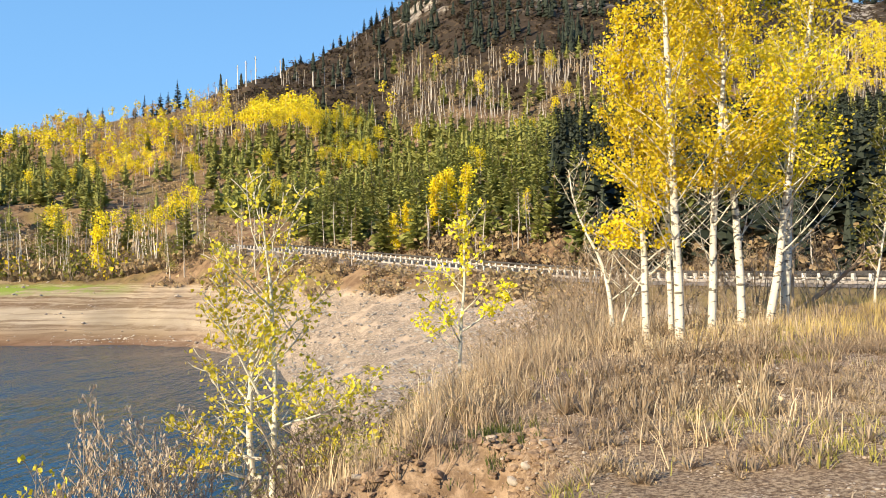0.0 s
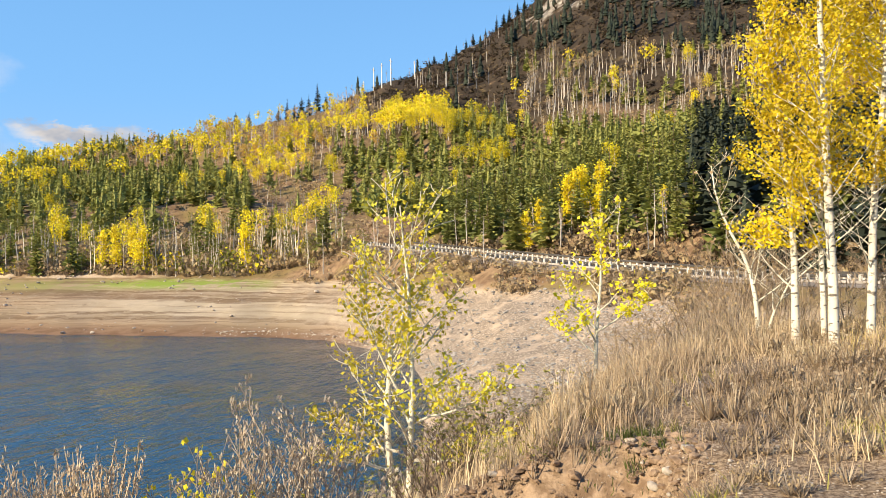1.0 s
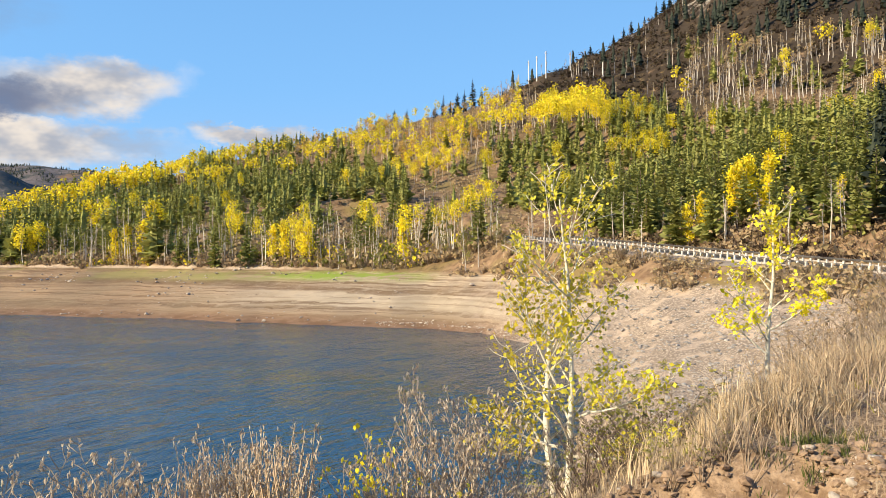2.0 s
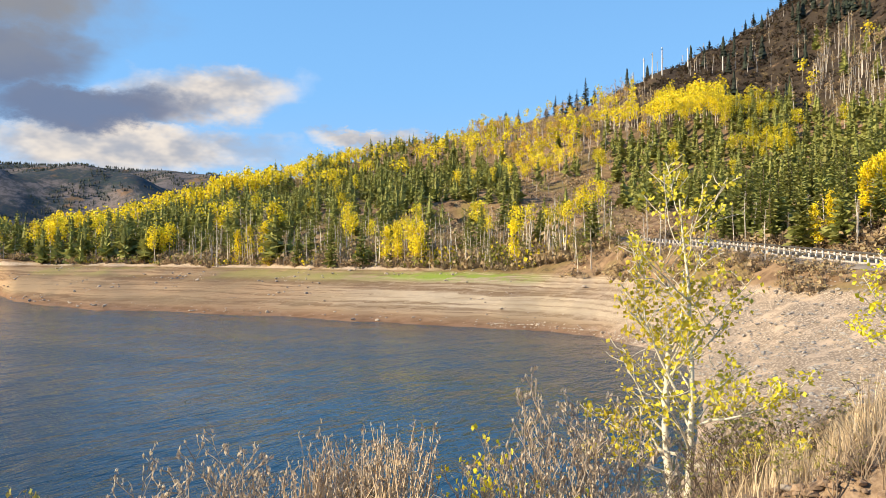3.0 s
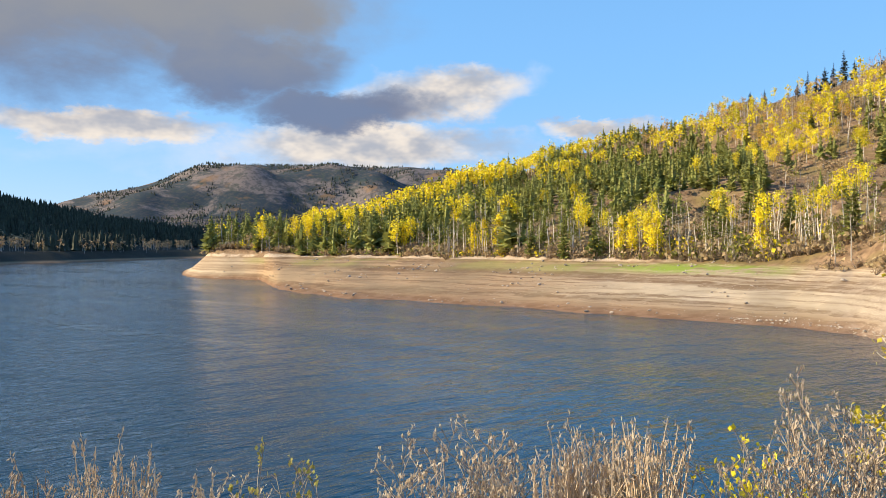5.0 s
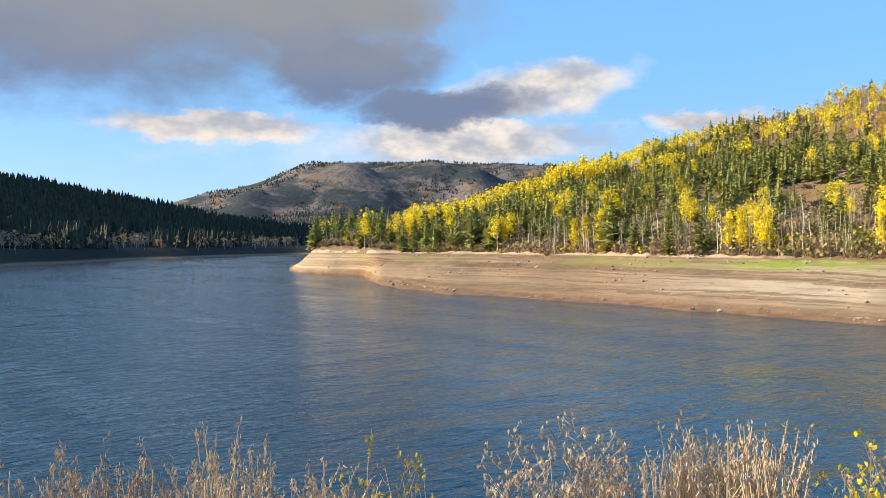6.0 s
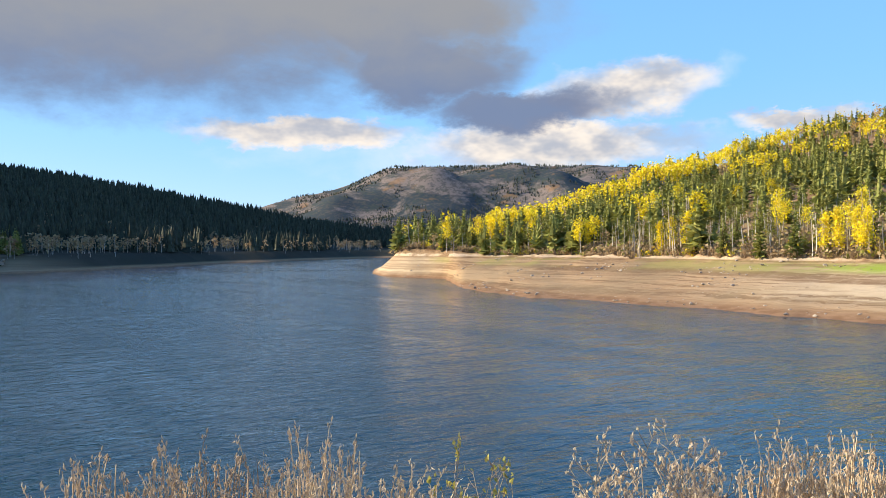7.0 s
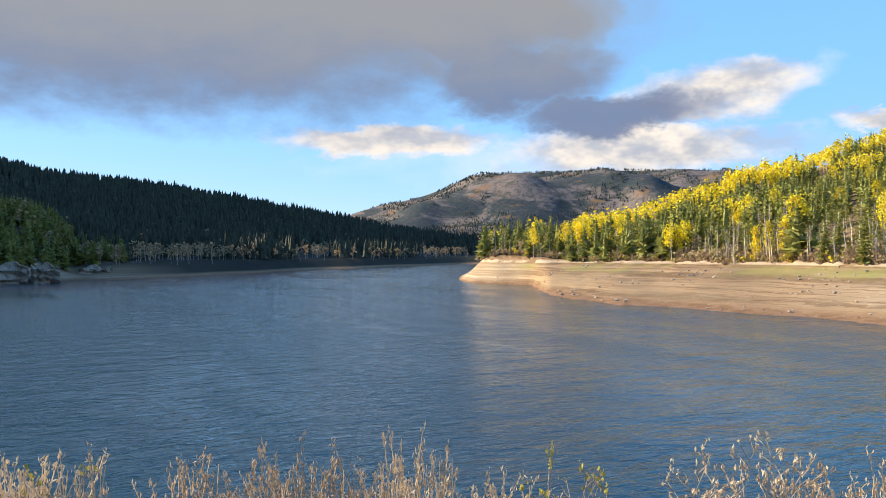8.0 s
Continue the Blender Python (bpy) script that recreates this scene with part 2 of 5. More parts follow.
    # the pale cut bank at the full-water line
    cut = k.math("MULTIPLY", k.math("MULTIPLY", k.span(z, 6.9, 7.2), k.span(k.math("ADD", z, k.math("MULTIPLY", mid, 2.6)), 9.6, 9.0)), k.math("MULTIPLY", k.span(x, -66.0, -92.0), k.span(k.noise(at, 0.12, 3.0), 0.36, 0.52)))
    slope = k.mix(k.math("MULTIPLY", cut, k.span(dist, 500.0, 420.0)), slope, k.mix(k.span(clod, 0.35, 0.65), (0.42, 0.31, 0.21), (0.68, 0.56, 0.42)))
    shore = k.span(k.math("ADD", z, k.math("MULTIPLY", k.math("SUBTRACT", mid, 0.5), 1.6)), 6.4, 7.1)
    colour = k.mix(shore, bed, slope)
    colour = k.mix(k.math("MULTIPLY", k.span(dist, 30.0, 16.0), k.span(z, 5.4, 7.2)), colour, near)
    scar = k.math("MULTIPLY", k.math("MULTIPLY", k.span(dist, 8.0, 7.4), k.span(k.math("ADD", x, k.math("MULTIPLY", clod, 1.2)), 1.6, 1.1)), k.span(y, 2.6, 3.6))
    colour = k.mix(scar, colour, k.mix(k.span(clod, 0.38, 0.62), (0.19, 0.125, 0.078), (0.40, 0.285, 0.19)))
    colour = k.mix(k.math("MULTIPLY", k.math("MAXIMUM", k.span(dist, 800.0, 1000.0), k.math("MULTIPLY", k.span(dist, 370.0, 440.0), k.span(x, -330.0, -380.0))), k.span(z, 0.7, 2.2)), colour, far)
    rock = k.math("MULTIPLY", k.span(k.noise(at, 0.035, 5.0, 0.65), 0.54, 0.60), k.math("MULTIPLY", k.span(z, 120.0, 150.0), k.span(dist, 900.0, 700.0)))
    colour = k.mix(rock, colour, k.mix(k.span(mid, 0.4, 0.6), (0.22, 0.19, 0.16), (0.46, 0.42, 0.36)))
    high = k.math("ADD", k.math("MULTIPLY", grit, 0.4), clod)
    p = k.add("ShaderNodeBsdfPrincipled", {"Base Color": colour, "Roughness": 0.95, "Specular IOR Level": 0.1, "Normal": bump(k, high, 0.6, 0.06)})
    finish(k, p.outputs[0])
    return m


def water_material():
    m, k = material("lake_water")
    at = k.add("ShaderNodeNewGeometry").outputs["Position"]
    turned = k.add("ShaderNodeMapping", {"Vector": at, "Rotation": (0, 0, radians(35)), "Scale": (1.0, 0.42, 1.0)}).outputs[0]
    ripple = k.noise(turned, 1.5, 3.0, 0.6, 0.4)
    swell = k.noise(turned, 0.28, 3.0, 0.5, 0.3)
    streak = k.add("ShaderNodeMapping", {"Vector": at, "Rotation": (0, 0, radians(-28)), "Scale": (0.012, 0.05, 1.0)}).outputs[0]
    calm = k.noise(streak, 1.0, 4.0, 0.6, 0.6)
    height = k.math("ADD", k.math("MULTIPLY", ripple, 0.35), k.math("MULTIPLY", swell, 0.9))
    n = k.add("ShaderNodeBump", {"Height": height, "Strength": k.span(calm, 0.35, 0.62, 0.5, 1.0), "Distance": 0.5}).outputs[0]
    p = k.add("ShaderNodeBsdfPrincipled", {"Base Color": (0.006, 0.040, 0.072, 1), "Roughness": k.span(calm, 0.35, 0.6, 0.06, 0.16), "IOR": 1.333, "Normal": n})
    finish(k, p.outputs[0])
    return m


GROUND, WATER = ground_material(), water_material()
BARK = aspen_bark("aspen_bark", (0.76, 0.72, 0.61), (0.07, 0.055, 0.04), 0.65)
BARK_FAR = rough_stuff("pale_bark", (0.42, 0.37, 0.31), (0.68, 0.63, 0.55), 0.8, 6.0, relief=0.1)
BARK_GREY = rough_stuff("grey_bark", (0.42, 0.39, 0.36), (0.62, 0.58, 0.53), 0.8, 6.0, relief=0.1)
BARK_PINE = rough_stuff("pine_bark", (0.09, 0.065, 0.045), (0.20, 0.15, 0.11), 0.8, 9.0)
NEEDLES = leafy("pine_needles", [(0.145, 0.175, 0.052), (0.245, 0.265, 0.075), (0.40, 0.385, 0.115)], 0.2, 0.7, 0.42)
# naturally dark spruce needles, made darker to carry shade on the woods
NEEDLES_DARK_SHADED = leafy("dark_shaded_spruce_needles", [(0.024, 0.034, 0.024), (0.038, 0.050, 0.034), (0.060, 0.072, 0.044)], 0.1, 0.7)
YELLOW = leafy("yellow_aspen_leaves", [(0.79, 0.60, 0.028), (0.89, 0.74, 0.045), (0.88, 0.785, 0.11)], 0.3)
LIME = leafy("yellow_green_aspen_leaves", [(0.48, 0.43, 0.03), (0.68, 0.57, 0.04), (0.78, 0.65, 0.07)], 0.4)
ORANGE = leafy("orange_aspen_leaves", [(0.58, 0.34, 0.07), (0.68, 0.46, 0.12), (0.60, 0.43, 0.19)], 0.4)
BUFF = leafy("faded_leaves", [(0.32, 0.22, 0.125), (0.48, 0.35, 0.20), (0.38, 0.31, 0.16)], 0.3)
OLIVE = leafy("olive_leaves", [(0.13, 0.15, 0.035), (0.22, 0.22, 0.045), (0.30, 0.27, 0.06)], 0.3)
TWIG = leafy("bare_twigs", [(0.20, 0.15, 0.11), (0.30, 0.23, 0.165), (0.40, 0.32, 0.235)], 0.0, 0.85)
# darker copies of twigs and leaves, standing for cloud shadow and other shade
SHADED_TWIG = leafy("shaded_twigs", [(0.055, 0.040, 0.032), (0.095, 0.066, 0.050), (0.15, 0.105, 0.08)], 0.0, 0.85)
SHADED_LEAF = leafy("shaded_scrub_leaves", [(0.045, 0.045, 0.022), (0.085, 0.062, 0.034), (0.14, 0.085, 0.045)], 0.2)
SAP_LEAF = leafy("sapling_leaves", [(0.50, 0.47, 0.05), (0.72, 0.66, 0.09), (0.85, 0.80, 0.20), (0.80, 0.62, 0.05)], 0.4)
SAP_YELLOW = leafy("yellow_sapling_leaves", [(0.72, 0.62, 0.03), (0.86, 0.74, 0.05), (0.88, 0.80, 0.16)], 0.4)
GOLD = leafy("golden_aspen_leaves", [(0.70, 0.49, 0.025), (0.82, 0.64, 0.032), (0.88, 0.74, 0.06), (0.74, 0.64, 0.06)], 0.32)
STRAW = leafy("straw", [(0.20, 0.14, 0.09), (0.40, 0.30, 0.19), (0.58, 0.47, 0.33), (0.76, 0.67, 0.51)], 0.2, 0.7)
STRAW_WARM = leafy("warm_straw", [(0.44, 0.31, 0.12), (0.60, 0.45, 0.17), (0.54, 0.44, 0.20)], 0.25, 0.7)
GREEN = leafy("green_grass_blades", [(0.085, 0.12, 0.03), (0.15, 0.19, 0.05), (0.24, 0.25, 0.08)], 0.3, 0.7)
WEED = leafy("green_weeds", [(0.20, 0.21, 0.06), (0.38, 0.35, 0.09), (0.54, 0.46, 0.14)], 0.3, 0.7)
SEED = leafy("pale_seed_heads", [(0.44, 0.34, 0.24), (0.64, 0.54, 0.41), (0.52, 0.40, 0.27)], 0.2, 0.8)
SAGE_STEM = leafy("dry_shrub_stems", [(0.25, 0.185, 0.135), (0.36, 0.285, 0.21), (0.46, 0.38, 0.29)], 0.0, 0.85)
ROCK = rough_stuff("field_stone", (0.26, 0.22, 0.18), (0.52, 0.46, 0.39), 2.5, 18.0, relief=0.5, third=(0.36, 0.25, 0.17))
PALE_ROCK = rough_stuff("pale_stone", (0.44, 0.38, 0.30), (0.70, 0.63, 0.53), 2.5, 18.0, relief=0.5)
ROCK_GREY = rough_stuff("riprap_stone", (0.20, 0.185, 0.17), (0.44, 0.41, 0.37), 1.2, 9.0, relief=0.5)
LIMB = aspen_bark("young_aspen_bark", (0.70, 0.66, 0.54), (0.16, 0.13, 0.09), 0.15, 0.4)
PALE_STRAW = leafy("pale_straw", [(0.46, 0.34, 0.21), (0.66, 0.52, 0.36), (0.82, 0.71, 0.53)], 0.2, 0.7)
CLIFF = rough_stuff("pale_cliff_rock", (0.20, 0.165, 0.125), (0.46, 0.40, 0.32), 0.35, 2.2, relief=0.8, depth=0.4)

# ---- the lie of the land ----
def along(*pairs):
    """A smooth curve over the bearing (degrees to the left of +y)."""
    a, v = np.array(pairs, float).T

    def value(az):
        i = np.clip(np.searchsorted(a, az) - 1, 0, len(a) - 2)
        u = np.clip((az - a[i]) / (a[i + 1] - a[i]), 0, 1)
        u = u * 0.5 + (u * u * (3 - 2 * u)) * 0.5
        return v[i] + (v[i + 1] - v[i]) * u
    return value


def step(a, b, v):
    u = np.clip((v - a) / (b - a), 0, 1)
    return u * u * (3 - 2 * u)


EDGE_D = along((-180, 34), (-60, 20), (-25, 19), (-12, 17), (-5, 12), (0, 10.2), (5, 6.6), (12, 5.2), (25, 4.6), (90, 4.6), (120, 9), (150, 25), (180, 34))
EDGE_Z = along((-180, 8.6), (-40, 9.0), (-25, 8.9), (-14, 8.55), (0, 8.15), (25, 8.0), (90, 8.0), (180, 8.6))
SIDE_D = along((-180, 50), (-40, 28), (-12, 24), (0, 17), (12, 14), (25, 10), (90, 10), (120, 16), (150, 35), (180, 50))
SIDE_Z = along((-180, 8.8), (-40, 8.7), (-12, 7.9), (-4, 7.4), (4, 6.7), (12, 6.2), (20, 4.6), (90, 4.6), (120, 5), (150, 8), (180, 8.8))
FOOT_D = along((-180, 70), (-40, 34), (-12, 34), (0, 34), (10, 33), (16, 24), (25, 18), (90, 18), (112, 26), (130, 40), (180, 70))
FOOT_Z = along((-180, 9), (-40, 8.5), (-12, 6.4), (-3, 4.2), (4, 2.4), (9, 1.0), (12, 0), (104, 0), (120, 4), (150, 8), (180, 9))
BED_Z = along((-180, 9), (-40, 8.4), (-12, 5.2), (-3, 3.2), (4, 1.8), (9, 0.6), (12, -0.6), (18, -5), (98, -5), (114, 3), (150, 8), (180, 9))
SHORE_D = along((-180, 90), (-40, 40), (-25, 41), (-12, 50), (-3, 62), (4, 72), (9, 76), (12, 82), (15, 93), (18, 103), (22, 109), (27, 113), (34, 122), (41, 137), (51.5, 159), (54.5, 178), (56.4, 198),
                (57.0, 222), (57.5, 258), (59.2, 268), (61.5, 281), (63.3, 292), (75, 330), (180, 360))
SHORE_Z = along((-180, 9), (-40, 8.4), (-12, 5.6), (-3, 4.2), (4, 3.0), (9, 1.2), (12, 0), (180, 0))
BANK_D = along((-180, 120), (-40, 54), (-25, 60), (-12, 76), (-3, 92), (4, 106), (9, 120), (12, 130), (17, 142), (23, 150), (35, 175), (44, 213), (50, 240), (56, 268), (60, 290), (61.5, 300), (63, 318), (180, 400))
BANK_Z = along((-180, 9), (-25, 8.4), (-12, 8.2), (-3, 8.4), (4, 9.2), (9, 10.0), (12, 10.2), (17, 9.0), (23, 7.3), (55, 7.4), (59.5, 9.2), (61.3, 8.6), (63, 4), (180, 4))
RIDGE_D = along((-180, 700), (-60, 640), (-28, 620), (-10, 590), (4, 500), (10, 450), (15, 425), (28, 425), (38, 410), (45, 375), (52, 345), (58, 325), (62, 350), (180, 700))
RIDGE_Z = along((-180, 60), (-60, 150), (-28, 182), (-18, 250), (-8, 262), (-2, 226), (4, 163), (7, 138), (9.75, 122), (12.5, 108), (15, 97), (19, 86), (23.4, 79.5), (30, 69), (37, 53), (42, 36), (46, 26), (52, 14), (58, 10), (63, 4), (180, 60))
TOE = along((-40, 0.17), (5, 0.14), (14, 0.18), (22, 0.24), (45, 0.30), (180, 0.3))
# the far side of the lake and the mountain beyond
FAR_SHORE = along((-180, 900), (30, 900), (62, 830), (66, 715), (71.6, 595), (78, 460), (82.6, 402), (86, 380), (100, 420), (180, 900))
HILL_Z = along((-180, 30), (30, 10), (56, 12), (62, 26), (67, 38), (71.6, 58), (75, 70), (79, 85), (83, 98), (89, 110), (93, 124), (97, 140), (134, 120), (150, 100), (180, 30))
PEAK_Z = along((-180, 120), (20, 120), (36, 250), (41, 256), (44, 262), (48, 274), (52, 286), (57, 283), (60, 270), (63, 240), (67, 188), (71, 138), (78, 90), (88, 230), (94, 262), (110, 262), (130, 200), (180, 120))

ROAD = [(47.0, 18.0, 8.5), (38.0, 36.0, 8.35), (27.2, 53.5, 8.2), (15.1, 80.6, 8.2), (-6.3, 106.8, 10.0), (-29.9, 134.7, 12.4), (-51.0, 160.0, 14.2), (-80.0, 188.0, 16.0), (-112.0, 212.0, 17.0)]


def smooth_line(points, n=12):
    """Points along a smooth line through the given ones."""
    p = np.array([points[0], *points, points[-1]], float)
    out = []
    for i in range(1, len(p) - 2):
        for j in range(n):
            t = j / n
            a, b, c, d = p[i - 1:i + 3]
            out.append(0.5 * (2 * b + (c - a) * t + (2 * a - 5 * b + 4 * c - d) * t * t + (3 * b - a - 3 * c + d) * t ** 3))
    out.append(p[-2])
    return np.array(out)


ROAD_LINE = smooth_line(ROAD, 10)


def ripples(x, y, size, seed=0.0):
    """Cheap smooth noise in -1..1 from a few turned waves."""
    v = 0
    for i, (a, s) in enumerate(((0.3, 1.0), (1.7, 1.31), (2.9, 0.77), (4.1, 1.83), (5.3, 0.59))):
        v = v + np.sin((x * math.cos(a) + y * math.sin(a)) * s * 6.283 / size + seed * (i + 1.3) + 1.7 * np.sin((y * math.cos(a) - x * math.sin(a)) * 3.1 * s / size + i))
    return v / 5


def land(x, y):
    """The ground's height."""
    x, y = np.asarray(x, float), np.asarray(y, float)
    d = np.hypot(x, y)
    az = np.degrees(np.arctan2(-x, y))
    ds = [np.zeros_like(d), EDGE_D(az), SIDE_D(az), FOOT_D(az), None, SHORE_D(az), BANK_D(az), None, None, RIDGE_D(az), None, None]
    zs = [np.full_like(d, 8.4), EDGE_Z(az), SIDE_Z(az), FOOT_Z(az), BED_Z(az), SHORE_Z(az), BANK_Z(az), None, None, RIDGE_Z(az), None, None]
    ds[4] = (ds[3] + ds[5]) / 2
    ds[7], zs[7] = ds[6] + 0.32 * (ds[9] - ds[6]), zs[6] + TOE(az) * (zs[9] - zs[6])
    ds[8], zs[8] = ds[6] + 0.62 * (ds[9] - ds[6]), zs[6] + 0.50 * (zs[9] - zs[6])
    ds[10], zs[10] = ds[9] + 120, zs[9] * 0.62 - 4
    ds[11], zs[11] = ds[9] + 420, np.full_like(d, -8.0)
    z = np.full_like(d, -8.0)
    for i in range(11):
        u = (d - ds[i]) / np.maximum(ds[i + 1] - ds[i], 0.01)
        z = np.where((u >= 0) & (u <= 1), zs[i] + (zs[i + 1] - zs[i]) * np.clip(u, 0, 1), z)
    # folds of the hillside, fading out at the ridge's foot
    fold = step(0, 90, d - ds[6]) * step(64, 55, az) * step(2, 40, zs[9])
    z = z + fold * (5.5 * ripples(x, y, 150, 1.0) + 2.2 * ripples(x, y, 47, 2.0)) * step(0, 30, z - 7)
    # the point ends in a spit
    spit = step(63.9, 60.4, az)
    z = np.where((d > 150) & (az > 20) & (az < 140), -1.6 + (z + 1.6) * spit, z)
    # a worn notch in the terrace's edge, with a small scarp of bare soil
    z = z - 0.9 * step(-7, -3, az) * step(14, 8, az) * step(7.7, 7.0, d + 0.35 * ripples(x, y, 1.7, 3.0)) * step(2.6, 4.6, d)
    z = z - 0.75 * np.exp(-((x - 0.50) ** 2 + (y - 6.45) ** 2) / 0.14)
    # small unevenness
    z = z + 0.05 * ripples(x, y, 3.1, 4.0) * step(60, 10, d) + 0.10 * ripples(x, y, 9.0, 5.0) * step(1.5, 5, d)
    beach = step(-1, 0.5, z) * step(8.2, 7.0, z) * step(60, 90, d)
    z = z + beach * step(150, 230, d) * step(420, 340, d) * (0.42 * ripples(x, y, 17, 7.0) + 0.22 * ripples(x, y, 7.5, 8.0))
    z = z + beach * (0.16 * np.sin(z * 7.5 + ripples(x, y, 90, 6.0) * 1.5) + 0.25 * ripples(x, y, 26, 3.0))
    # a cut bank at the full-water line
    z = z + step(6.9, 7.9, z) * step(110, 140, d) * step(15, 19, az) * step(600, 400, d) * 0.8
    # the road's bench
    best, level = np.full_like(d, 1e9), np.zeros_like(d)
    for (x0, y0, z0), (x1, y1, z1) in zip(ROAD_LINE[:-1], ROAD_LINE[1:]):
        t = np.clip(((x - x0) * (x1 - x0) + (y - y0) * (y1 - y0)) / ((x1 - x0) ** 2 + (y1 - y0) ** 2), 0, 1)
        r = np.hypot(x - x0 - t * (x1 - x0), y - y0 - t * (y1 - y0))
        level = np.where(r < best, z0 + t * (z1 - z0), level)
        best = np.minimum(r, best)
    z = z + (level - 0.04 - z) * step(13.0, 5.6, best)
    # far side
    fs = FAR_SHORE(az)
    far = np.where(d < fs, np.maximum(-8, (d - fs) * 0.05), 0)
    u = d - fs
    hz, pz = HILL_Z(az), PEAK_Z(az)
    hill_d = 1250 - fs
    f1 = np.minimum(u * 0.14, 3.0) + 5 * step(8, 45, u) + 8 * step(60, 300, u)
    f2 = f1 + (hz - 14) * step(120, 1, np.maximum(hill_d - u, 0) * 120 / np.maximum(hill_d - 120, 1)) * step(100, 130, u)
    f2 = np.where(u > hill_d, np.maximum(hz * (1 - step(0, 420, u - hill_d) * 0.75), 10), f2)
    f3 = pz * step(1650, 2750, d) + 0.24 * pz * ripples(x, y, 620, 2.5) * step(1700, 2300, d) * step(2750, 2500, d) + 13 * ripples(x, y, 230, 1.5) * step(1500, 2000, d) * step(2760, 2600, d)
    f3 = np.where(d > 2750, pz * (1 - 0.5 * step(2750, 4200, d)), f3)
    far = np.where(u > 0, np.maximum(f2 + 3 * ripples(x, y, 120, 3.3) * step(150, 300, u), f3), far)
    # wooded bluff on the near side of the far bay
    bl = step(85.3, 91.5, az) * step(150, 120, az)
    bd = d - (352 + 10 * (92 - np.clip(az, 85, 92)))
    bluff = np.where(bd > 0, bl * (5.5 * step(0, 4, bd) + 26 * step(0, 110, bd)) * step(420, 200, bd) - 0.5, -8)
    # an unseen high ridge, added towards the sun to shade the far shore
    s_a = math.radians(SUN_AZ)
    ahead, across = -x * math.sin(s_a) + y * math.cos(s_a), x * -math.cos(s_a) - y * math.sin(s_a)
    ridge = 582 * step(1050, 1480, ahead) * step(2300, 1750, ahead) * step(-1900, -1500, across) * step(420, 120, across) * step(94.5, 98, az)
    far = np.where(ridge > 1, np.maximum(far, ridge * (1 + 0.06 * ripples(x, y, 400, 4.0))), far)
    # a spur that closes the valley behind the camera
    behind = step(-75, -110, az) + step(150, 170, az)
    return np.maximum(np.maximum(z, bluff), np.where(behind > 0.5, -8, far))


def mesh_of(name, verts, faces, mat, smooth=False):
    me = bpy.data.meshes.new(name)
    me.from_pydata([tuple(v) for v in verts], [], faces)
    for one in (mat if isinstance(mat, (list, tuple)) else [mat]):
        me.materials.append(one)
    if smooth:
        me.shade_smooth()
    return me


def child(name, me, parent, label=""):
    """One mesh as a part of a thing."""
    ob = new(name, me)
    ob.parent = parent
    return tagged(ob, label)


def make_ground():
    az = np.concatenate([np.arange(-180, -36, 3.0), np.arange(-36, 14, 0.5), np.arange(14, 66, 0.33), np.arange(66, 100, 0.5), np.arange(100, 180, 3.0)])
    rings = np.concatenate([np.geomspace(0.6, 30, 90), np.geomspace(31, 120, 60), np.arange(122, 520, 3.2), np.geomspace(525, 4700, 90)])
    A, D = np.meshgrid(np.radians(az), rings)
    X, Y = -np.sin(A) * D, np.cos(A) * D
    Z = land(X, Y)
    n, m = len(az), len(rings)
    verts = np.stack([X, Y, Z], -1).reshape(-1, 3)
    verts = np.concatenate([verts, [[0, 0, 8.4]]])
    faces = []
    for j in range(m - 1):
        for i in range(n):
            k = (i + 1) % n
            faces.append((j * n + i, j * n + k, (j + 1) * n + k, (j + 1) * n + i)[::-1])
    top = len(verts) - 1
    faces += [(top, (i + 1) % n, i)[::-1] for i in range(n)]
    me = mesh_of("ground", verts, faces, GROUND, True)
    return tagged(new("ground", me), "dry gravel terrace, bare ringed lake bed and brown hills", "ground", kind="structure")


make_ground()
ring = [(math.cos(a) * 1700 - 300, math.sin(a) * 1700 + 300, 0.0) for a in np.linspace(0, 2 * math.pi, 48, endpoint=False)]
tagged(new("water", mesh_of("water", ring, [tuple(range(48))], WATER)), "blue lake with wind ripples below its full level", "lake", kind="structure")

# ---- how plants are made: every piece is a bundle (vertices, triangles, material slots) ----
def bundle(v, f, m=0):
    v, f = np.asarray(v, float).reshape(-1, 3), np.asarray(f, int).reshape(-1, 3)
    return v, f, np.full(len(f), m) if np.isscalar(m) else np.asarray(m, int)


def merge(bundles):
    vs, fs, ms, n = [], [], [], 0
    for v, f, m in bundles:
        vs.append(v), fs.append(f + n), ms.append(m)
        n += len(v)
    return np.concatenate(vs), np.concatenate(fs), np.concatenate(ms)


def tri_mesh(name, b, mats, smooth=False):
    v, f, m = b
    me = bpy.data.meshes.new(name)
    me.vertices.add(len(v)), me.loops.add(len(f) * 3), me.polygons.add(len(f))
    me.vertices.foreach_set("co", v.astype(np.float32).ravel())
    me.loops.foreach_set("vertex_index", f.astype(np.int32).ravel())
    me.polygons.foreach_set("loop_start", np.arange(0, len(f) * 3, 3, dtype=np.int32))
    me.polygons.foreach_set("material_index", m.astype(np.int32))
    me.polygons.foreach_set("use_smooth", np.full(len(f), smooth))
    for one in (mats if isinstance(mats, (list, tuple)) else [mats]):
        me.materials.append(one)
    me.update(calc_edges=True)
    return me


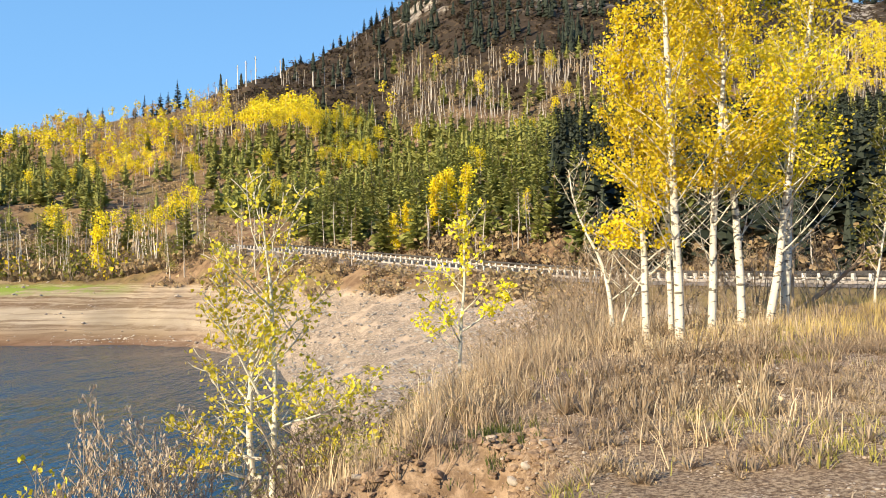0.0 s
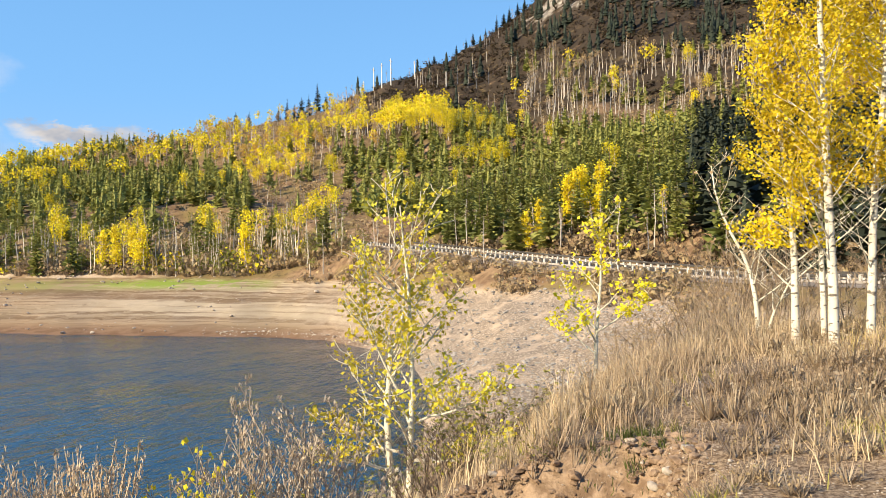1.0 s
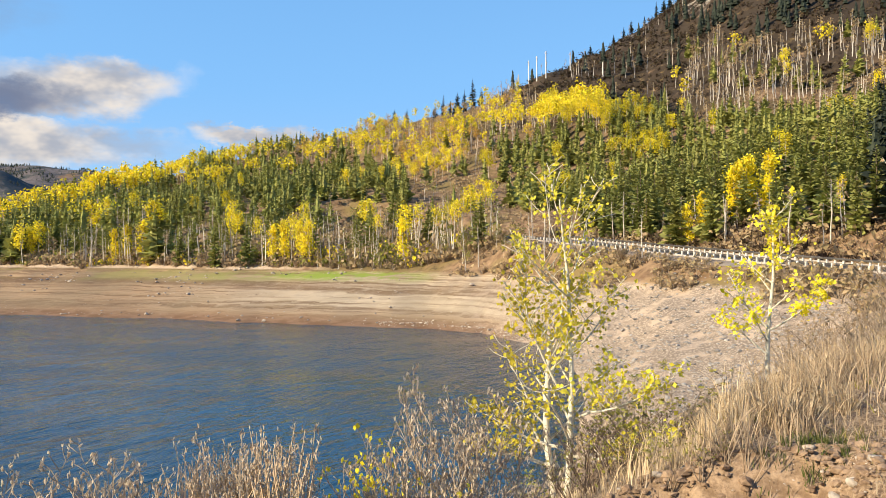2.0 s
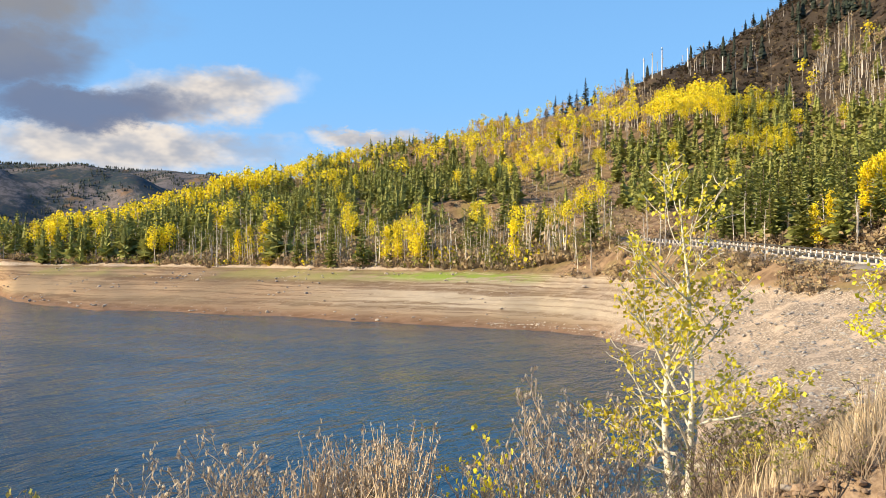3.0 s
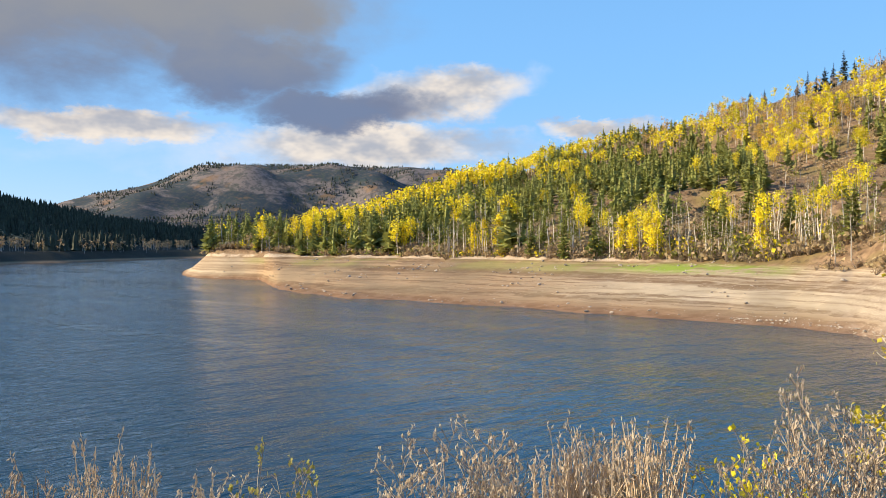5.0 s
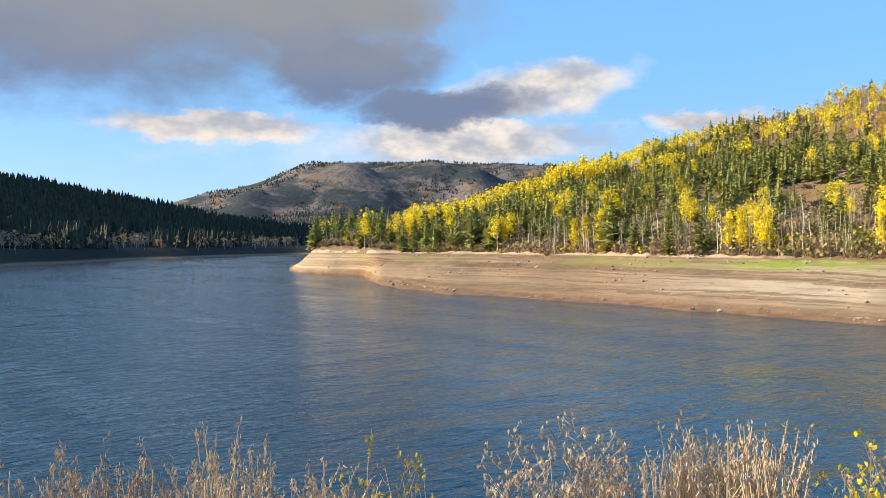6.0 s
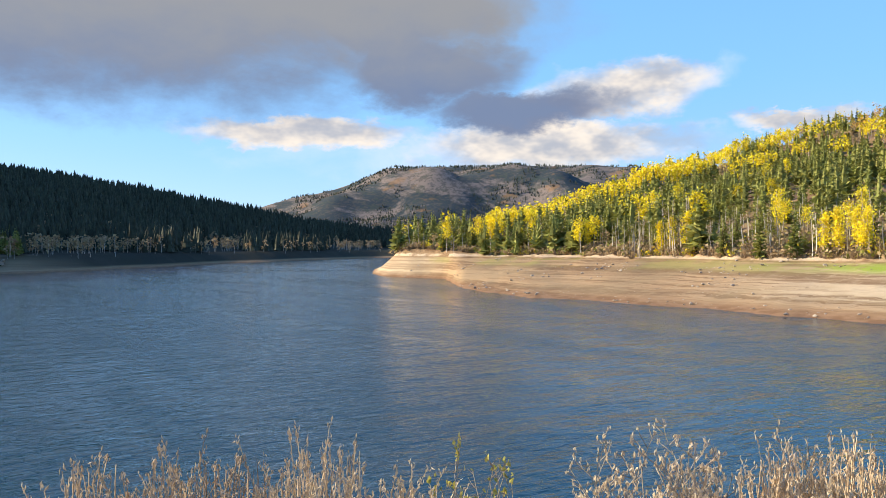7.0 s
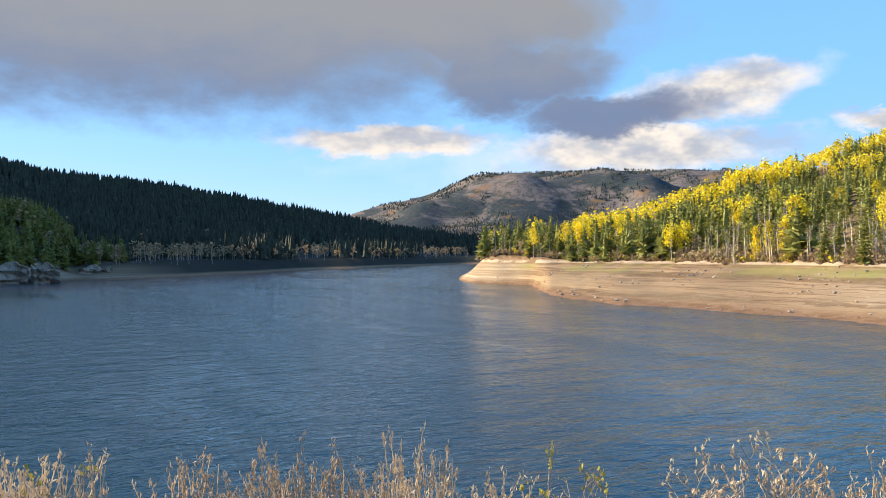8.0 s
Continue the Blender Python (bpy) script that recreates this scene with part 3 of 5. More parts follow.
def scatter(b, xyz, turn, size, tall=None):
    """Copies of a bundle at many places, each turned about z and scaled."""
    v, f, m = b
    n, k = len(xyz), len(v)
    tall = size if tall is None else tall
    c, s = np.cos(turn)[:, None], np.sin(turn)[:, None]
    out = np.empty((n, k, 3))
    out[..., 0] = (v[:, 0] * c - v[:, 1] * s) * size[:, None]
    out[..., 1] = (v[:, 0] * s + v[:, 1] * c) * size[:, None]
    out[..., 2] = v[:, 2] * tall[:, None]
    out += np.asarray(xyz)[:, None, :]
    return out.reshape(-1, 3), (f[None] + (np.arange(n) * k)[:, None, None]).reshape(-1, 3), np.tile(m, n)


def tube(path, radii, sides=5, m=0):
    path = np.asarray(path, float)
    n = len(path)
    d = np.gradient(path, axis=0)
    d /= np.linalg.norm(d, axis=1)[:, None] + 1e-9
    ref = np.where(np.abs(d[:, 2:3]) > 0.9, np.array([[1.0, 0, 0]]), np.array([[0, 0, 1.0]]))
    u = np.cross(d, ref)
    u /= np.linalg.norm(u, axis=1)[:, None] + 1e-9
    w = np.cross(d, u)
    a = np.linspace(0, 2 * np.pi, sides, endpoint=False)
    v = path[:, None] + (u[:, None] * np.cos(a)[None, :, None] + w[:, None] * np.sin(a)[None, :, None]) * np.asarray(radii, float)[:, None, None]
    f = []
    for i in range(n - 1):
        for j in range(sides):
            p, q = i * sides + j, i * sides + (j + 1) % sides
            f += [(p, q, q + sides), (p, q + sides, p + sides)]
    return bundle(v.reshape(-1, 3), f, m)


def leaves(rng, centres, size, m=0, droop=0.3, slim=0.48):
    """A small folded diamond at each centre, turned at random."""
    c = np.asarray(centres, float).reshape(-1, 3)
    n = len(c)
    a = rng.normal(size=(n, 3))
    a[:, 2] -= droop
    a /= np.linalg.norm(a, axis=1)[:, None]
    b = np.cross(a, rng.normal(size=(n, 3)))
    b /= np.linalg.norm(b, axis=1)[:, None]
    nrm = np.cross(a, b)
    s = (size * rng.uniform(0.65, 1.3, n))[:, None]
    v = np.stack([c - a * s * 0.55, c + b * s * slim + nrm * s * 0.12, c + a * s * 0.55, c - b * s * slim + nrm * s * 0.12], 1)
    k = np.arange(n)[:, None, None] * 4
    return bundle(v, np.array([[[0, 1, 2], [0, 2, 3]]]) + k, m)


def grow(rng, start, way, length, radius, depth, wood, tips, kink=0.16, rise=0.25, fork=(5, 4), spread=0.75, bare=0.25, sides=(7, 5, 3), reach=(0.42, 0.42), thin=0.0, steps=(9, 6, 5), limb=1.0):
    """A limb that wanders, thins out and bears smaller limbs."""
    n = steps[min(depth, 2)]
    p, d = np.array(start, float), np.array(way, float)
    path, ways = [p.copy()], [d.copy()]
    for i in range(n - 1):
        d = d + rng.normal(size=3) * kink + np.array([0, 0, rise * 0.3])
        d /= np.linalg.norm(d)
        p = p + d * length / (n - 1)
        path.append(p.copy()), ways.append(d.copy())
    rad = np.maximum(radius * np.linspace(1, 0.25 if depth else 0.2, n), thin)
    wood.append((depth, tube(path, rad, sides[min(depth, 2)])))
    path = np.array(path)
    if depth >= len(fork):
        tips.append((path, length))
        return path
    kids = fork[depth]
    for i in range(kids):
        s = bare + (0.98 - bare) * (i + rng.uniform(0.1, 0.9)) / kids
        j = min(int(s * (n - 1)), n - 2)
        u = s * (n - 1) - j
        at = path[j] * (1 - u) + path[j + 1] * u
        turn = rng.uniform(0, 2 * np.pi) + i * 2.4
        out = np.array([math.cos(turn), math.sin(turn), 0])
        w = ways[j] * (1 - spread) + out * spread + np.array([0, 0, rise])
        w /= np.linalg.norm(w)
        grow(rng, at, w, length * reach[min(depth, 1)] * rng.uniform(0.7, 1.25) * (1.15 - 0.55 * s), radius * (1 - 0.75 * s) * rng.uniform(0.35, 0.55) * limb, depth + 1, wood, tips,
             kink * 1.3, rise * 0.9, fork, spread, 0.2, sides, reach, thin, steps, 1.0)
    tips.append((path[int(n * 0.6):], length * (0.35 if depth else 0.7)))
    return path


def foliage(rng, tips, count, size, puff, low=-1e9, m=0, clump=0.0):
    """Leaves strewn along the twigs."""
    long = np.array([max(t[1], 0.05) for t in tips])
    if clump:
        long = long * rng.uniform(0, 1, len(long)) ** clump
    pick = rng.choice(len(tips), count, p=long / long.sum())
    c = np.empty((count, 3))
    for i, k in enumerate(pick):
        path = tips[k][0]
        s = rng.uniform(0.15, 1.0) * (len(path) - 1)
        j = min(int(s), len(path) - 2)
        c[i] = path[j] + (path[j + 1] - path[j]) * (s - j)
    c += rng.normal(size=(count, 3)) * puff
    c = c[c[:, 2] > low]
    return leaves(rng, c, size, m)


def pine_crown(rng, height, width, whorls, per, sprays, bare=0.1, m=0):
    """Whorls of branches that bear flat sprays of needles, longest low down, with gaps between."""
    v = []
    up = np.array([0, 0, 1.0])
    for i in range(whorls + 1):
        s = (i / whorls) ** 1.1
        r = width * (0.05 + 0.95 * (1 - s) ** 0.95) * min(1.0, 0.72 + 2.5 * s) * rng.uniform(0.82, 1.1)
        z0 = height * (bare + (0.97 - bare) * s)
        for j in range(per if s < 0.85 else max(3, per - 3)):
            a = (j + rng.uniform(-0.35, 0.35)) * 6.283 / per + i * 1.9
            q = r * rng.uniform(0.62, 1.18)
            lift = rng.uniform(-0.42, 0.12) + 0.45 * s
            o = np.array([math.cos(a), math.sin(a), lift])
            t = np.array([-math.sin(a), math.cos(a), 0.0])
            z = z0 + rng.uniform(-0.4, 0.4) * height / whorls
            for c in range(sprays):
                f = (c + 0.75) / sprays * rng.uniform(0.85, 1.05)
                half = q * (0.62 / sprays + 0.10) + 0.12
                roll = rng.uniform(-1.1, 1.1)
                side = (t * math.cos(roll) + up * math.sin(roll)) * half * rng.uniform(0.5, 0.75)
                mid = o * (q * f - half * 0.45) + up * z
                turn = t * half * rng.uniform(-0.35, 0.35)
                v += [mid - o * half * 0.7 - turn * 0.5, mid + side, mid + o * half + turn + up * 0.08 * half, mid - side]
    v = np.array(v)
    n = len(v) // 4
    return bundle(v, np.array([[[0, 1, 2], [0, 2, 3]]]) + np.arange(n)[:, None, None] * 4, m)


def spire(rng, height, width, tiers, sides=5, m=0, low=0.05):
    """A solid far-off conifer: a few ragged cones, one in another."""
    v, f = [], []
    for i in range(tiers):
        z0, z1 = height * (low + (0.95 - low) * i / tiers), height * min(1.0, low + (i + 1.75) / tiers)
        r = width * (1 - 0.8 * i / tiers)
        b = len(v)
        for j in range(sides):
            a = j * 6.283 / sides + i * 1.3
            q = r * rng.uniform(0.65, 1.2)
            v.append((math.cos(a) * q, math.sin(a) * q, z0 + rng.uniform(-0.05, 0.05) * height))
        v.append((0, 0, z1))
        f += [(b + j, b + (j + 1) % sides, b + sides) for j in range(sides)]
    return bundle(v, f, m)


def stick(height, radius, sides=4, lean=0.0, m=0, rng=None, top=0.25, pieces=3):
    """A plain trunk."""
    z = np.linspace(0, height, pieces + 1)
    wob = np.zeros((pieces + 1, 2)) if rng is None else np.cumsum(rng.normal(size=(pieces + 1, 2)) * height * 0.012, 0)
    path = np.stack([lean * z + wob[:, 0] - wob[0, 0], wob[:, 1] - wob[0, 1], z], 1)
    return tube(path, radius * np.linspace(1, top, pieces + 1), sides, m), path


def broad(rng, height, crown_from, width, count, size, limbs, sides=4, leaf=1, wood=0, fat=1.0):
    """A slim aspen: trunk, a few rising limbs, and clumps of leaves about them."""
    trunk, path = stick(height * 0.96, (height * 0.011 + 0.02) * fat, sides, rng.uniform(-0.05, 0.05), wood, rng, 0.2, 4)
    out, c = [trunk], []
    for i in range(limbs):
        s = crown_from + (0.95 - crown_from) * (i + rng.uniform(0, 1)) / limbs
        z = s * height
        at = np.array([np.interp(z, path[:, 2], path[:, 0]), np.interp(z, path[:, 2], path[:, 1]), z])
        a = rng.uniform(0, 6.283)
        u = (s - crown_from) / (1 - crown_from)
        r = width * (0.55 + 0.75 * u - 1.15 * u * u) * rng.uniform(0.6, 1.25)
        end = at + np.array([math.cos(a) * r, math.sin(a) * r, r * rng.uniform(0.35, 0.9)])
        out.append(tube([at, (at + end) / 2 + np.array([0, 0, -0.04 * r]), end], [0.006 * height * (1 - s) + 0.018, 0.02, 0.008], 3, wood))
        c.append((end, r))
    if count:
        per = max(1, count // max(1, limbs))
        pts = []
        for end, r in c:
            sp = (0.26 + 0.24 * rng.uniform()) * width
            pts.append(end + rng.normal(size=(per, 3)) * np.array([sp, sp, sp * 0.85]) - np.array([0, 0, 0.15 * sp]))
        out.append(leaves(rng, np.concatenate(pts), size, leaf))
    return merge(out)


def scrub(rng, height, width, twigs, tufts, size, leaf=1):
    """A low bush: a spray of thin stems with scattered leaves."""
    v, f = [], []
    ends = []
    for i in range(twigs):
        a, o = rng.uniform(0, 6.283), rng.uniform(0.1, 1.0) ** 0.6
        end = np.array([math.cos(a) * width * o, math.sin(a) * width * o, height * rng.uniform(0.55, 1.05) * (1.1 - 0.45 * o)])
        base = end * np.array([0.18, 0.18, 0.0])
        side = np.array([-math.sin(a), math.cos(a), 0]) * height * 0.035
        b = len(v)
        v += [base - side, base + side, end]
        f += [(b, b + 1, b + 2)]
        ends.append(base + (end - base) * rng.uniform(0.5, 1.0))
    out = [bundle(v, f, 0)]
    if tufts:
        pick = np.array(ends)[rng.integers(0, len(ends), tufts)]
        out.append(leaves(rng, pick + rng.normal(size=(tufts, 3)) * 0.12 * width, size, leaf))
    return merge(out)

# ---- road, guard rails, poles ----
RAILED = ROAD_LINE[:52]


def road_side(offset, lift=0.0, line=ROAD_LINE):
    d = np.gradient(line[:, :2], axis=0)
    d /= np.linalg.norm(d, axis=1)[:, None]
    return np.stack([line[:, 0] - d[:, 1] * offset, line[:, 1] + d[:, 0] * offset, line[:, 2] + lift], 1)


ASPHALT = rough_stuff("asphalt", (0.055, 0.052, 0.050), (0.085, 0.08, 0.075), 0.3, 30.0, relief=0.15)
SHOULDER = rough_stuff("road_shoulder_gravel", (0.20, 0.16, 0.125), (0.36, 0.30, 0.235), 0.4, 14.0, relief=0.5)
PAINT = rough_stuff("road_paint", (0.62, 0.60, 0.54), (0.78, 0.76, 0.70), 1.5, 20.0, relief=0.05)
STEEL = rough_stuff("weathered_guardrail_steel", (0.075, 0.07, 0.065), (0.15, 0.14, 0.13), 0.8, 8.0, 0.55, 0.1, metal=0.5)
SILL = rough_stuff("grey_sill_timber", (0.30, 0.27, 0.24), (0.46, 0.42, 0.38), 0.8, 9.0, relief=0.2)
POST = rough_stuff("white_post_paint", (0.50, 0.48, 0.43), (0.72, 0.70, 0.65), 1.2, 12.0, relief=0.1)
POLE_WOOD = rough_stuff("pale_pole_wood", (0.62, 0.58, 0.52), (0.80, 0.77, 0.72), 0.7, 9.0, relief=0.1)


def strip(name, rows, mat):
    """A ribbon between several long lines."""
    n = len(rows[0])
    v = np.concatenate(rows)
    f = [(j * n + i, j * n + i + 1, (j + 1) * n + i + 1, (j + 1) * n + i) for j in range(len(rows) - 1) for i in range(n - 1)]
    return mesh_of(name, v, f, mat, True)


road = tagged(new("road", strip("road", [road_side(3.6, 0.04), road_side(0, 0.09), road_side(-3.6, 0.04)], ASPHALT)), "grey two-lane asphalt road curving along the hill", "road", kind="structure")
for off in (3.4, -3.4):
    child("edge_line", strip("edge_line", [road_side(off + 0.07, 0.052), road_side(off - 0.07, 0.052)], PAINT), road)
def ground_strip(name, offsets):
    rows = [road_side(o, 0.0, RAILED) for o in offsets]
    for row in rows[:-1]:
        row[:, 2] = np.maximum(land(row[:, 0], row[:, 1]), row[:, 2] - 2.5) + 0.05
    rows[-1][:, 2] += 0.03
    return strip(name, rows, SHOULDER)


for label, offsets in (("tan gravel shoulder falling away from the road to the cove", (7.6, 6.4, 5.2, 3.6)), ("gravel shoulder between the road and the hill", (-6.0, -5.0, -3.6))):
    tagged(new("road_shoulder", ground_strip("road_shoulder", offsets)), label, "road", kind="structure")


def box(sx, sy, sz, bevel=0.0):
    bm = bmesh.new()
    bmesh.ops.create_cube(bm, size=1.0)
    bmesh.ops.scale(bm, vec=(sx, sy, sz), verts=bm.verts)
    if bevel:
        bmesh.ops.bevel(bm, geom=bm.edges[:], offset=bevel, segments=1, affect="EDGES")
    bmesh.ops.translate(bm, vec=(0, 0, sz / 2), verts=bm.verts)
    return bm


def box_mesh(name, mat, *size):
    bm = box(*size)
    me = bpy.data.meshes.new(name)
    bm.to_mesh(me)
    bm.free()
    me.materials.append(mat)
    return me


def guardrail(off, spacing, label):
    side = road_side(off, 0.0, RAILED)
    base = new("guardrail")
    base.location = tuple(side[0])
    tagged(base, label, "guardrail", "guard rails along the road")
    o = side[0]
    # W-shaped beam on the road side of the posts, a plain sill along their feet
    face = -1 if off > 0 else 1
    prof = [(0.0, 0.44), (0.05, 0.49), (0.0, 0.55), (0.05, 0.62), (0.0, 0.68), (-0.02, 0.68), (-0.02, 0.44), (0.0, 0.44)]
    rows = [road_side(off + face * u, h, RAILED) - o for u, h in prof]
    child("beam", strip("beam", rows, STEEL), base, "dark weathered steel beam")
    foot = [(-0.34, 0.04), (-0.34, 0.25), (-0.22, 0.25), (-0.22, 0.04), (-0.34, 0.04)]
    child("sill", strip("sill", [road_side(off + face * u, h, RAILED) - o for u, h in foot], SILL), base, "grey timber sill along the posts")
    me = box_mesh("post", POST, 0.22, 0.18, 0.74, 0.012)
    gap = np.linalg.norm(np.diff(side, axis=0), axis=1)
    run = np.concatenate([[0], np.cumsum(gap)])
    for s in np.arange(1.0, run[-1] - 1, spacing):
        p = np.array([np.interp(s, run, side[:, k]) for k in range(3)])
        q = np.array([np.interp(s + 0.5, run, side[:, k]) for k in range(3)])
        post = child("post", me, base, "white-painted post")
        away = -face * 0.12
        d = (q - p)[:2] / np.linalg.norm((q - p)[:2])
        post.location = (p[0] - o[0] - d[1] * away, p[1] - o[1] + d[0] * away, p[2] - o[2] - 0.06)
        post.rotation_euler = (0, 0, math.atan2(d[1], d[0]))
    return base


guardrail(4.6, 1.13, "weathered steel guardrail on white posts above the gravel cove")
guardrail(-4.6, 1.13, "weathered steel guardrail on white posts at the foot of the hill")


def utility_pole(az, dist, height, arm=True):
    x, y = -math.sin(radians(az)) * dist, math.cos(radians(az)) * dist
    base = new("utility_pole")
    base.location = (x, y, float(land(x, y)) - 0.3)
    tagged(base, "tall pale utility pole standing on the ridge", "utility pole", "utility poles on the ridge")
    b, _ = stick(height, 0.34, 8, 0, 0, None, 0.7, 4)
    child("pole", tri_mesh("pole", b, POLE_WOOD, True), base)
    if arm:
        me = box_mesh("crossarm", POLE_WOOD, 2.6, 0.16, 0.2, 0.02)
        a = child("crossarm", me, base)
        a.location, a.rotation_euler = (0, -0.28, height - 1.4), (0, 0, radians(70))
    return base


for az, dist, height in ((15.62, 436, 10), (15.35, 434, 10.5), (14.95, 431, 11), (14.22, 424, 12.5), (13.65, 421, 13.5), (13.0, 418, 14.5), (11.3, 428, 10.5)):
    utility_pole(az, dist, height)
utility_pole(9.05, 380, 7.5, False)

# ---- woods on the hill ----
rng = np.random.default_rng(7)


def kit(n, make):
    return [make(np.random.default_rng(100 + i)) for i in range(n)]


# tall kinds for the trees that stand alone, light kinds for the mass of the forest; all one metre high and scaled
def unit(b, height):
    return b[0] / height, b[1], b[2]


PINE_NEAR = kit(5, lambda r: (stick(13.2, 0.17, 5, 0, 0, r)[0], pine_crown(r, 14, 3.1 + r.uniform(-0.4, 0.6), 17, 9, 3, r.uniform(0.06, 0.18))))
PINE_FAR = kit(6, lambda r: unit(merge([stick(9, 0.16, 3, 0, 0, None, 0.4, 1)[0], pine_crown(r, 14, 3.2 + r.uniform(-0.4, 0.6), 11, 7, 1, 0.08, 1), spire(r, 12.6, 1.5, 3, 5, 1, 0.12)]), 14))
PINE_TINY = kit(3, lambda r: unit(spire(r, 14, 2.5, 4), 14))
PINE_RIDGE = kit(4, lambda r: unit(spire(r, 14, 2.4, 8, 6), 14))
PINE_DOT = kit(2, lambda r: unit(spire(r, 14, 2.8, 2, 5), 14))
ASPEN_NEAR = kit(4, lambda r: broad(r, 10, 0.42, 1.75, 420, 0.42, 15, 4))
ASPEN_FAR = kit(6, lambda r: unit(broad(r, 10, 0.46, 2.0, 66, 0.88, 8, 3, 1, 0, 1.0), 10))
ASPEN_DOT = kit(3, lambda r: unit(broad(r, 10, 0.30, 2.0, 22, 1.4, 4, 3, 1, 0, 1.0), 10))
BARE_FAR = kit(5, lambda r: unit(broad(r, 10, 0.55, 0.85, 26, 0.46, 7, 3, 1, 0, 1.4), 10))
SCRUB_FAR = kit(5, lambda r: scrub(r, 1.0, 0.75, 17, 9, 0.25))

# what grows where: bearings, height angle as seen from the terrace, and the mix of kinds with spacing in metres
PINE, YEL, LIM, ORA, GREY, BUSH, DARK, BUF, OLI = range(9)
ZONES = [
    (11, 17.5, 0.6, 3.0, 4.6, ((BUSH, 9), (BUF, 1))),
    (12, 32, -3.0, 1.6, 3.2, ((OLI, 5), (GREY, 5), (YEL, 1), (BUF, 4), (PINE, 2), (BUSH, 9))),
    (32, 44, -3.0, 1.6, 3.6, ((PINE, 8), (OLI, 5), (YEL, 1), (GREY, 3), (BUF, 2), (BUSH, 8))),
    (44, 64, -3.0, 0.9, 3.8, ((PINE, 10), (YEL, 1), (OLI, 2), (BUF, 1), (GREY, 1), (BUSH, 5))),
    (-10, 11, -3.0, 1.3, 2.7, ((GREY, 5), (BUSH, 9), (PINE, 6), (BUF, 3))),
    (-35, -8, -3.0, 9.0, 3.5, ((DARK, 12), (BUSH, 2), (PINE, 4))),
    (15.5, 22.5, 1.6, 5.2, 4.4, ((BUSH, 8), (BUF, 2), (OLI, 1), (PINE, 1))),
    (22.5, 31, 1.6, 3.4, 3.8, ((BUSH, 9), (OLI, 3), (PINE, 2))),
    (23.5, 35, 3.4, 6.1, 4.6, ((PINE, 12), (OLI, 1), (YEL, 1))),
    (31, 44, 1.6, 4.4, 4.6, ((PINE, 11), (OLI, 3), (LIM, 1), (BUSH, 2))),
    (44, 64, 0.9, 6.0, 4.4, ((PINE, 12), (YEL, 1), (OLI, 2))),
    (16.5, 26, 5.2, 8.5, 4.2, ((LIM, 4), (YEL, 5), (ORA, 2), (GREY, 4), (BUF, 2), (PINE, 2), (BUSH, 4))),
    (26, 35, 6.1, 7.9, 3.7, ((YEL, 4), (ORA, 1), (BUF, 3), (PINE, 3), (BUSH, 6))),
    (35, 44, 4.4, 8.0, 3.8, ((YEL, 7), (PINE, 6), (BUSH, 1))),
    (17.5, 35, 7.9, 12.0, 3.3, ((BUF, 4), (BUSH, 8), (ORA, 1), (YEL, 1))),
    (13.5, 17.5, 7.3, 11.3, 3.5, ((ORA, 2), (YEL, 3), (GREY, 3), (BUF, 3), (BUSH, 3))),
    (9.2, 14.0, 8.4, 10.6, 3.2, ((YEL, 7), (LIM, 3))),
    (4.5, 9.2, 6.0, 9.8, 3.5, ((LIM, 5), (PINE, 6), (BUSH, 1))),
    (-10, 16.5, 1.3, 8.6, 4.7, ((PINE, 14), (LIM, 1))),
    (-16, 3.4, 8.6, 14.0, 2.7, ((GREY, 13), (BUSH, 9), (BUF, 3), (YEL, 1), (PINE, 2))),
    (3.4, 16, 8.6, 20, 3.0, ((BUSH, 14), (GREY, 1), (DARK, 1))),
    (-16, 5, 14.0, 15.4, 3.2, ((BUSH, 9), (DARK, 3))),
    (-40, 5, 15.4, 30, 3.6, ((DARK, 4), (BUSH, 10))),
    (-40, -16, 9.0, 13.5, 4.4, ((YEL, 5), (GREY, 6), (ORA, 1))),
    (-40, -16, 13.5, 15.4, 5.0, ((BUSH, 5),)),
]
BELT = (0, 0, 0, 0, 3.8, ((YEL, 9), (LIM, 1), (PINE, 4)))
HEIGHT = {PINE: (6.5, 11.0), YEL: (6.5, 9.5), LIM: (6.5, 9.5), ORA: (6, 9), GREY: (6, 9.5), BUSH: (0.9, 2.4), DARK: (7, 12), BUF: (3.5, 6.5), OLI: (3.5, 7)}


